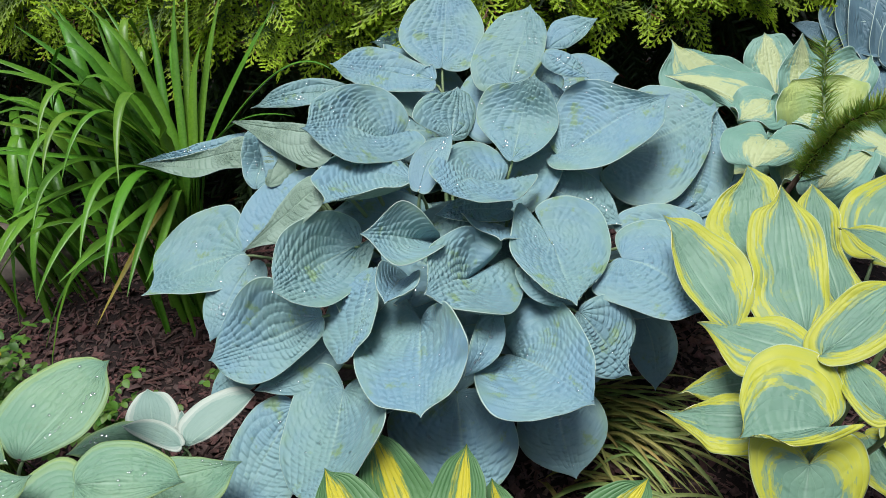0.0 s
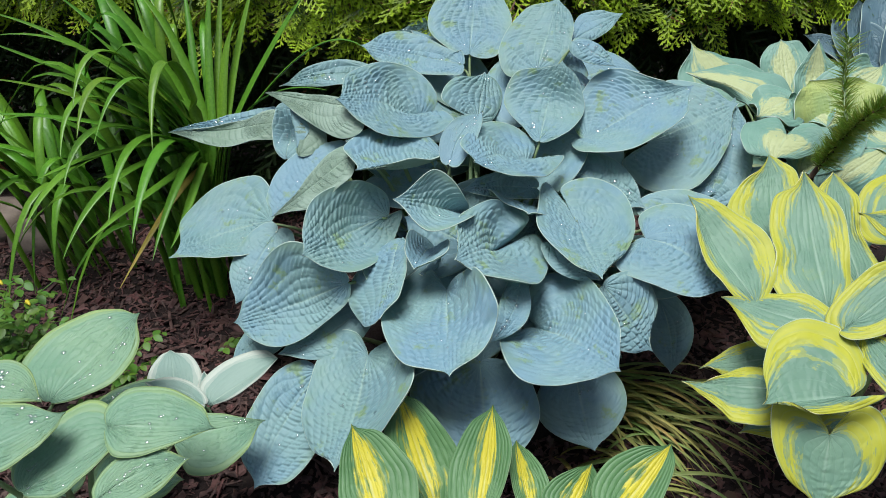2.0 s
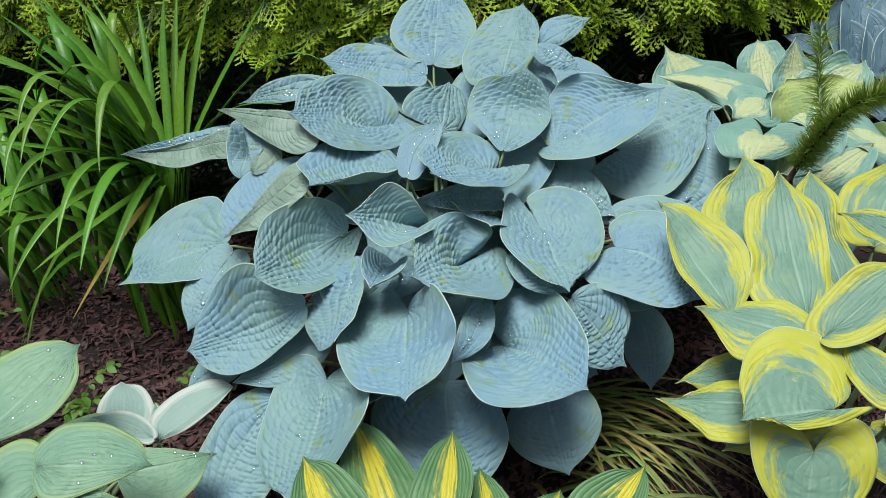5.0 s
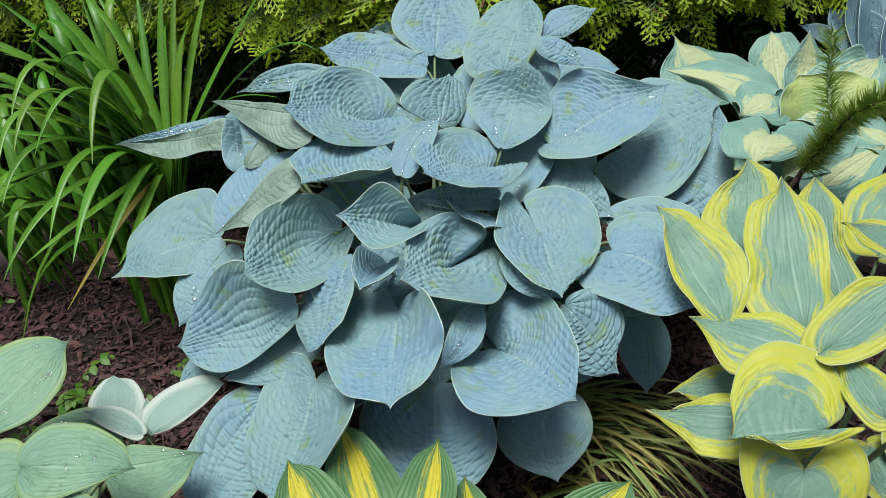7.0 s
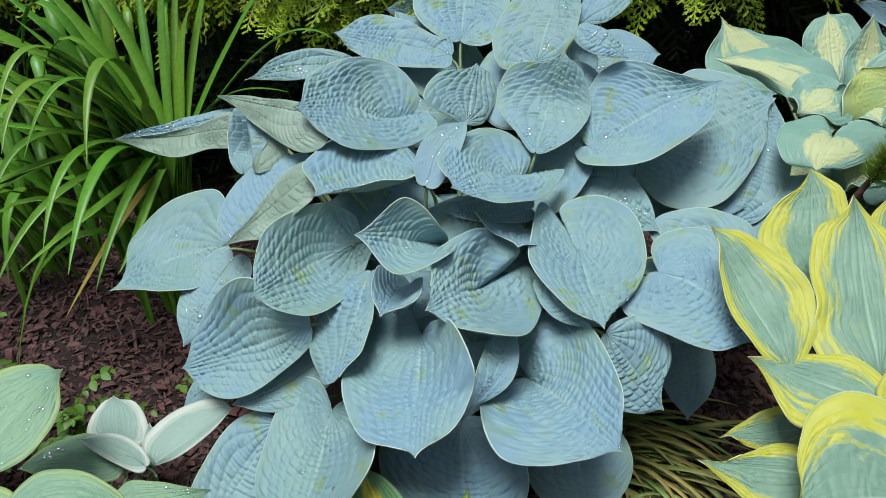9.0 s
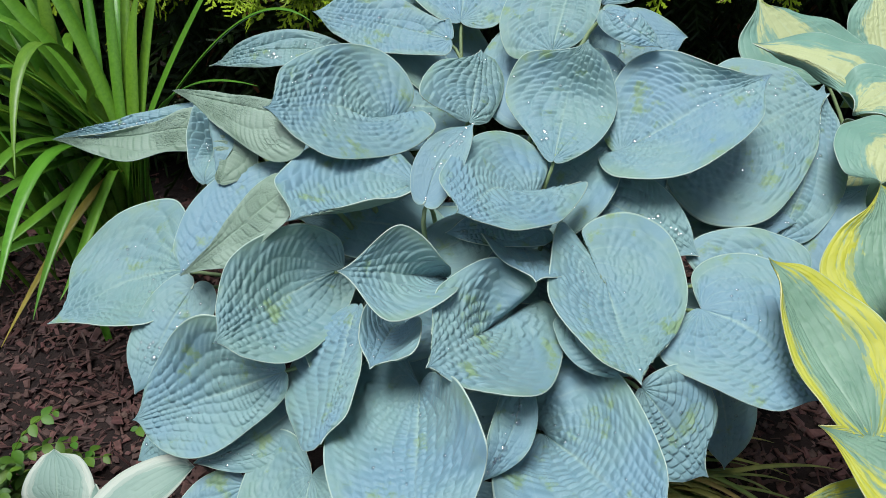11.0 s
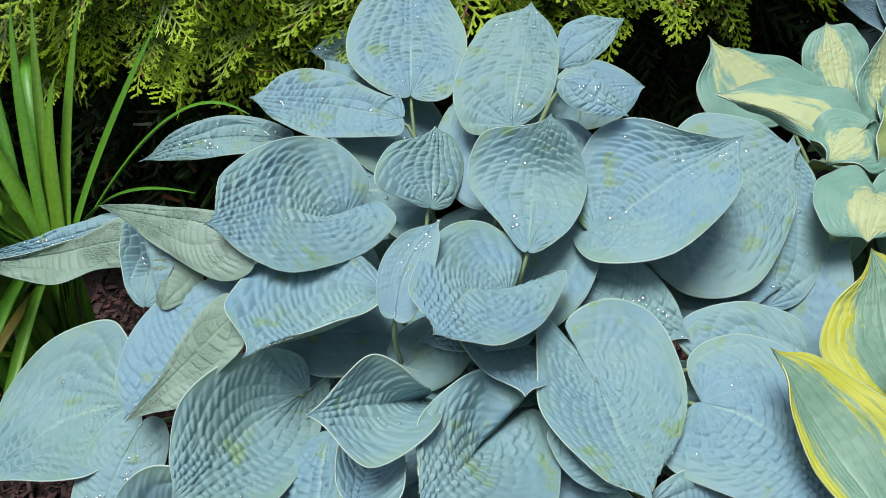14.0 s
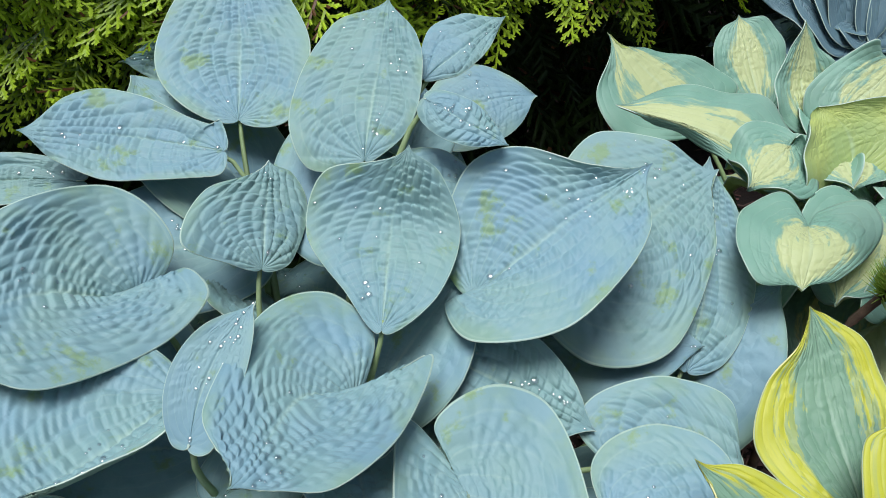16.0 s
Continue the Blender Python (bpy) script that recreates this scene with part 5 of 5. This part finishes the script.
for n, (hx, hy, hw, hh) in enumerate(((-1.75, 2.75, 0.55, 1.0), (-1.1, 2.62, 0.5, 1.02), (-0.45, 2.48, 0.5, 0.95), (0.12, 2.52, 0.5, 0.97), (0.7, 2.66, 0.5, 0.95), (1.3, 2.95, 0.55, 0.95), (1.95, 3.05, 0.55, 1.0))):
    hedge_shrub((hx, hy, 0.0), hw, hh, 250, 380, 31 + n)
for n, hx in enumerate((-2.6, -1.6, -0.7, 0.2, 1.1, 2.1, 3.0)):
    hedge_shrub((hx, 3.5, 0.0), 0.62, 1.35, 40, 500, 51 + n)


def pine_twig():
    """A bending pine branch, closely set with short needles, that rises from the bed."""
    rnd = random.Random(17)
    ob = thing("dwarf_pine", (0.74, 1.44, 0.0), "dwarf pine branch with short dark green needles", "pine")
    base = Vector((0.74, 1.44, 0.0))
    main = bezier((0.74, 1.44, -0.01), (0.70, 1.46, 0.3), (0.745, 1.40, 0.47), (0.775, 1.375, 0.56), 8)[:-1] + bezier((0.775, 1.375, 0.56), (0.79, 1.35, 0.64), (0.80, 1.31, 0.71), (0.95, 1.27, 0.73), 12)
    shoot = bezier((0.785, 1.36, 0.62), (0.79, 1.40, 0.66), (0.79, 1.44, 0.70), (0.80, 1.47, 0.78), 6)
    limbs = [(main, 0.012, 8), (shoot, 0.004, 0)]
    v, f = tube([p - base for p in main], [0.008 - 0.0003 * i for i in range(len(main))], 7)
    part("stem", mesh_of("stem", v, f), BARK, ob)
    v, f = tube([p - base for p in shoot], [0.004] * len(shoot), 6)
    part("shoot", mesh_of("shoot", v, f), STALK, ob, "pale green young shoot")
    for pts, _, start in limbs:
        verts, faces = [], []
        for i in range(max(start, 1) - 1, len(pts) - 1):
            seg = pts[i + 1] - pts[i]
            for _ in range(int(seg.length * (8000 if pts is main else 1500))):
                p = pts[i] + seg * rnd.random() - base
                d = seg.normalized()
                side = Vector((rnd.gauss(0, 1), rnd.gauss(0, 1), rnd.gauss(0, 1)))
                side = (side - d * side.dot(d)).normalized()
                w = (side + d * rnd.uniform(0.15, 0.8)).normalized()
                l = rnd.uniform(0.032, 0.05)
                a = w.orthogonal().normalized() * 0.0013
                b = w.cross(a)
                k = len(verts)
                verts.extend([p + a, p - a * 0.5 + b, p - a * 0.5 - b, p + w * l])
                faces.extend([(k, k + 1, k + 3), (k + 1, k + 2, k + 3), (k + 2, k, k + 3)])
        tagged(part("needle_coat", mesh_of("needle_coat", verts, faces, False), NEEDLE, ob), "short stiff green needles", kind="stuff")


pine_twig()

# a low grassy tuft, pressed flat beside the hostas
sedge = thing("grass_tuft", (0.30, 1.20, 0.0), "low tuft of straw-green grass lying over the mulch", "grass")
tuft(sedge, 85, 12, (-75, 10), (0.16, 0.36), (0.03, 0.11), 0.009, 0.05, STRAW, (0.5, 1.0))
sedge_near = thing("grass_tuft", (0.22, 0.98, 0.0), "low tuft of straw-green grass lying over the mulch", "grass")
tuft(sedge_near, 45, 13, (-70, 15), (0.14, 0.32), (0.03, 0.09), 0.009, 0.04, STRAW, (0.5, 1.0))


def leaflet(size, bend=0.2):
    """A small oval leaflet, folded a little along its middle."""
    verts, faces = [], []
    n = 6
    for i in range(n + 1):
        t = i / n
        w = size * 0.34 * math.sin(math.pi * min(1, t * 0.93 + 0.06)) ** 0.75
        for sx in (-1, 0, 1):
            verts.append(Vector((sx * w, t * size, abs(sx) * w * 0.25 - bend * size * t * t)))
    for i in range(n):
        for j in range(2):
            faces.append((i * 3 + j, i * 3 + j + 1, i * 3 + j + 4, i * 3 + j + 3))
    top = len(verts)
    verts.extend([q - Vector((0, 0, 0.0006)) for q in verts[:top]])
    faces.extend([tuple(top + j for j in reversed(g)) for g in faces[:]])
    return verts, faces


LEAFLET = mesh_of("leaflet", *leaflet(0.027))
LEAFLET.materials.append(WEED)


def weed(place, stems, seed, tall, lean, label, flowers=0):
    """A soft weed: thin stems with pairs of small leaflets."""
    rnd = random.Random(seed)
    ob = thing("weed", place, label, "weed", "weeds")
    for s in range(stems):
        a = rnd.gauss(lean, 0.9)
        h, out = rnd.uniform(*tall), rnd.uniform(0.05, 0.2)
        pts = bezier((rnd.gauss(0, 0.03), rnd.gauss(0, 0.03), -0.01), (0, 0, h * 0.5), (math.cos(a) * out * 0.6, math.sin(a) * out * 0.6, h), (math.cos(a) * out, math.sin(a) * out, h * rnd.uniform(0.8, 1.05)), 8)
        v, f = tube(pts, [0.0016 - 0.0001 * i for i in range(9)], 4)
        st = part("stem", mesh_of("stem", v, f), WEED, ob)
        for i in range(3, 9):
            for sgn in (-1, 1):
                lo = new("leaflet", LEAFLET)
                lo.parent = st
                sc = rnd.uniform(0.7, 1.25) * (1.1 - 0.05 * i)
                lo.matrix_basis = Matrix.Translation(pts[i]) @ pose(0, 0, 0, rnd.uniform(-25, 15), rnd.uniform(-25, 25), math.degrees(a) - 90 + sgn * rnd.uniform(40, 80)) @ Matrix.Diagonal((sc, sc, sc, 1))
        if s < flowers:
            v, f = tube([pts[-1], pts[-1] + Vector((0.004, -0.004, 0.008)), pts[-1] + Vector((0.014, -0.014, 0.007))], [0.002, 0.0045, 0.002], 6)
            part("flower", mesh_of("flower", v, f), PETAL, st, "small yellow flower")
    return ob


weed((-0.98, 1.12, 0.0), 52, 3, (0.22, 0.42), -0.2, "pale green weed with small leaflets and yellow flowers", 6)
weed((-0.80, 1.22, 0.0), 14, 4, (0.08, 0.2), -0.6, "low pale green weed with small leaflets")
def dry_leaves(count, seed):
    """Curled dead leaves on the mulch, each a thing of its own."""
    rnd = random.Random(seed)
    for i in range(count):
        size = rnd.uniform(0.03, 0.055)
        v, f = leaflet(size, rnd.uniform(-0.5, 0.6))
        x, y = (rnd.uniform(-0.75, -0.28), rnd.uniform(1.0, 1.55)) if i % 3 else (rnd.uniform(0.25, 0.6), rnd.uniform(0.75, 1.3))
        ob = new("dead_leaf", mesh_of("dead_leaf", v, f))
        ob.data.materials.append(DEAD)
        ob.matrix_basis = pose(x, y, ground_height(x, y) + 0.012, rnd.gauss(0, 14), rnd.gauss(0, 20), rnd.uniform(0, 360))
        tagged(ob, "small curled brown dead leaf lying on the mulch", "dead leaf", "dead leaves on the mulch")


dry_leaves(24, 5)
weed((-0.52, 1.42, 0.0), 5, 7, (0.06, 0.14), -1.0, "low pale green weed with small leaflets")


def stone(place, size, seed):
    rnd = random.Random(seed)
    bm = bmesh.new()
    bmesh.ops.create_icosphere(bm, subdivisions=3, radius=1.0)
    for v in bm.verts:
        c = v.co.copy()
        q = Vector([math.copysign(abs(x) ** 0.7, x) for x in c])
        v.co = Vector((q.x * size[0], q.y * size[1], q.z * size[2])) * (1 + 0.12 * noise.noise(c * 1.7 + Vector((seed, 0, 0))))
    me = bpy.data.meshes.new("field_stone")
    bm.to_mesh(me)
    bm.free()
    me.polygons.foreach_set("use_smooth", np.full(len(me.polygons), True))
    me.materials.append(STONE)
    ob = new("field_stone", me)
    ob.matrix_basis = pose(*place, 0, 0, rnd.uniform(0, 90))
    return tagged(ob, "flat grey-brown field stone lying on the soil", "stone", "stones")


stone((-1.30, 2.02, 0.02), (0.13, 0.09, 0.05), 1)
stone((-1.52, 2.12, 0.02), (0.12, 0.10, 0.05), 2)


def mulch(count, seed):
    """Chips and shreds of bark, strewn over the bed."""
    rnd = random.Random(seed)
    verts, faces = [], []
    for i in range(count):
        x, y = (rnd.uniform(-1.5, 1.2), rnd.uniform(0.45, 2.2)) if i % 3 else (rnd.gauss(0, 1.5), min(3.2, rnd.gauss(1.0, 1.0)))
        if -0.3 < x < 0.25 and 1.1 < y < 1.6:
            continue
        size = rnd.uniform(0.006, 0.019) * (1.8 if rnd.random() < 0.10 else 1)
        long = rnd.random() < 0.3
        l, w, h = size * (rnd.uniform(2, 3.6) if long else rnd.uniform(0.8, 1.7)), size * (rnd.uniform(0.18, 0.35) if long else rnd.uniform(0.5, 1.0)), size * rnd.uniform(0.08, 0.22)
        m = pose(x, y, ground_height(x, y) + size * rnd.uniform(0.1, 0.5), rnd.gauss(0, 24), rnd.gauss(0, 24), rnd.uniform(0, 360))
        k = len(verts)
        for sx, sy, sz in ((-1, -0.8, -1), (1, -1, -1), (0.8, 1, -1), (-0.9, 0.7, -1), (-0.8, -0.7, 1), (0.8, -0.7, 1), (0.6, 0.8, 1), (-0.6, 0.6, 1)):
            verts.append(m @ Vector((sx * l / 2 * rnd.uniform(0.8, 0.95), sy * w / 2 * rnd.uniform(0.7, 1.3), sz * h / 2)))
        faces.extend(tuple(k + j for j in g) for g in ((4, 5, 6, 7), (0, 1, 5, 4), (1, 2, 6, 5), (2, 3, 7, 6), (3, 0, 4, 7)))
    ob = new("bark_mulch", mesh_of("bark_mulch", verts, faces, False))
    ob.data.materials.append(CHIP)
    return tagged(ob, "reddish-brown shredded bark mulch on the soil", "mulch", kind="stuff")


mulch(38000, 9)
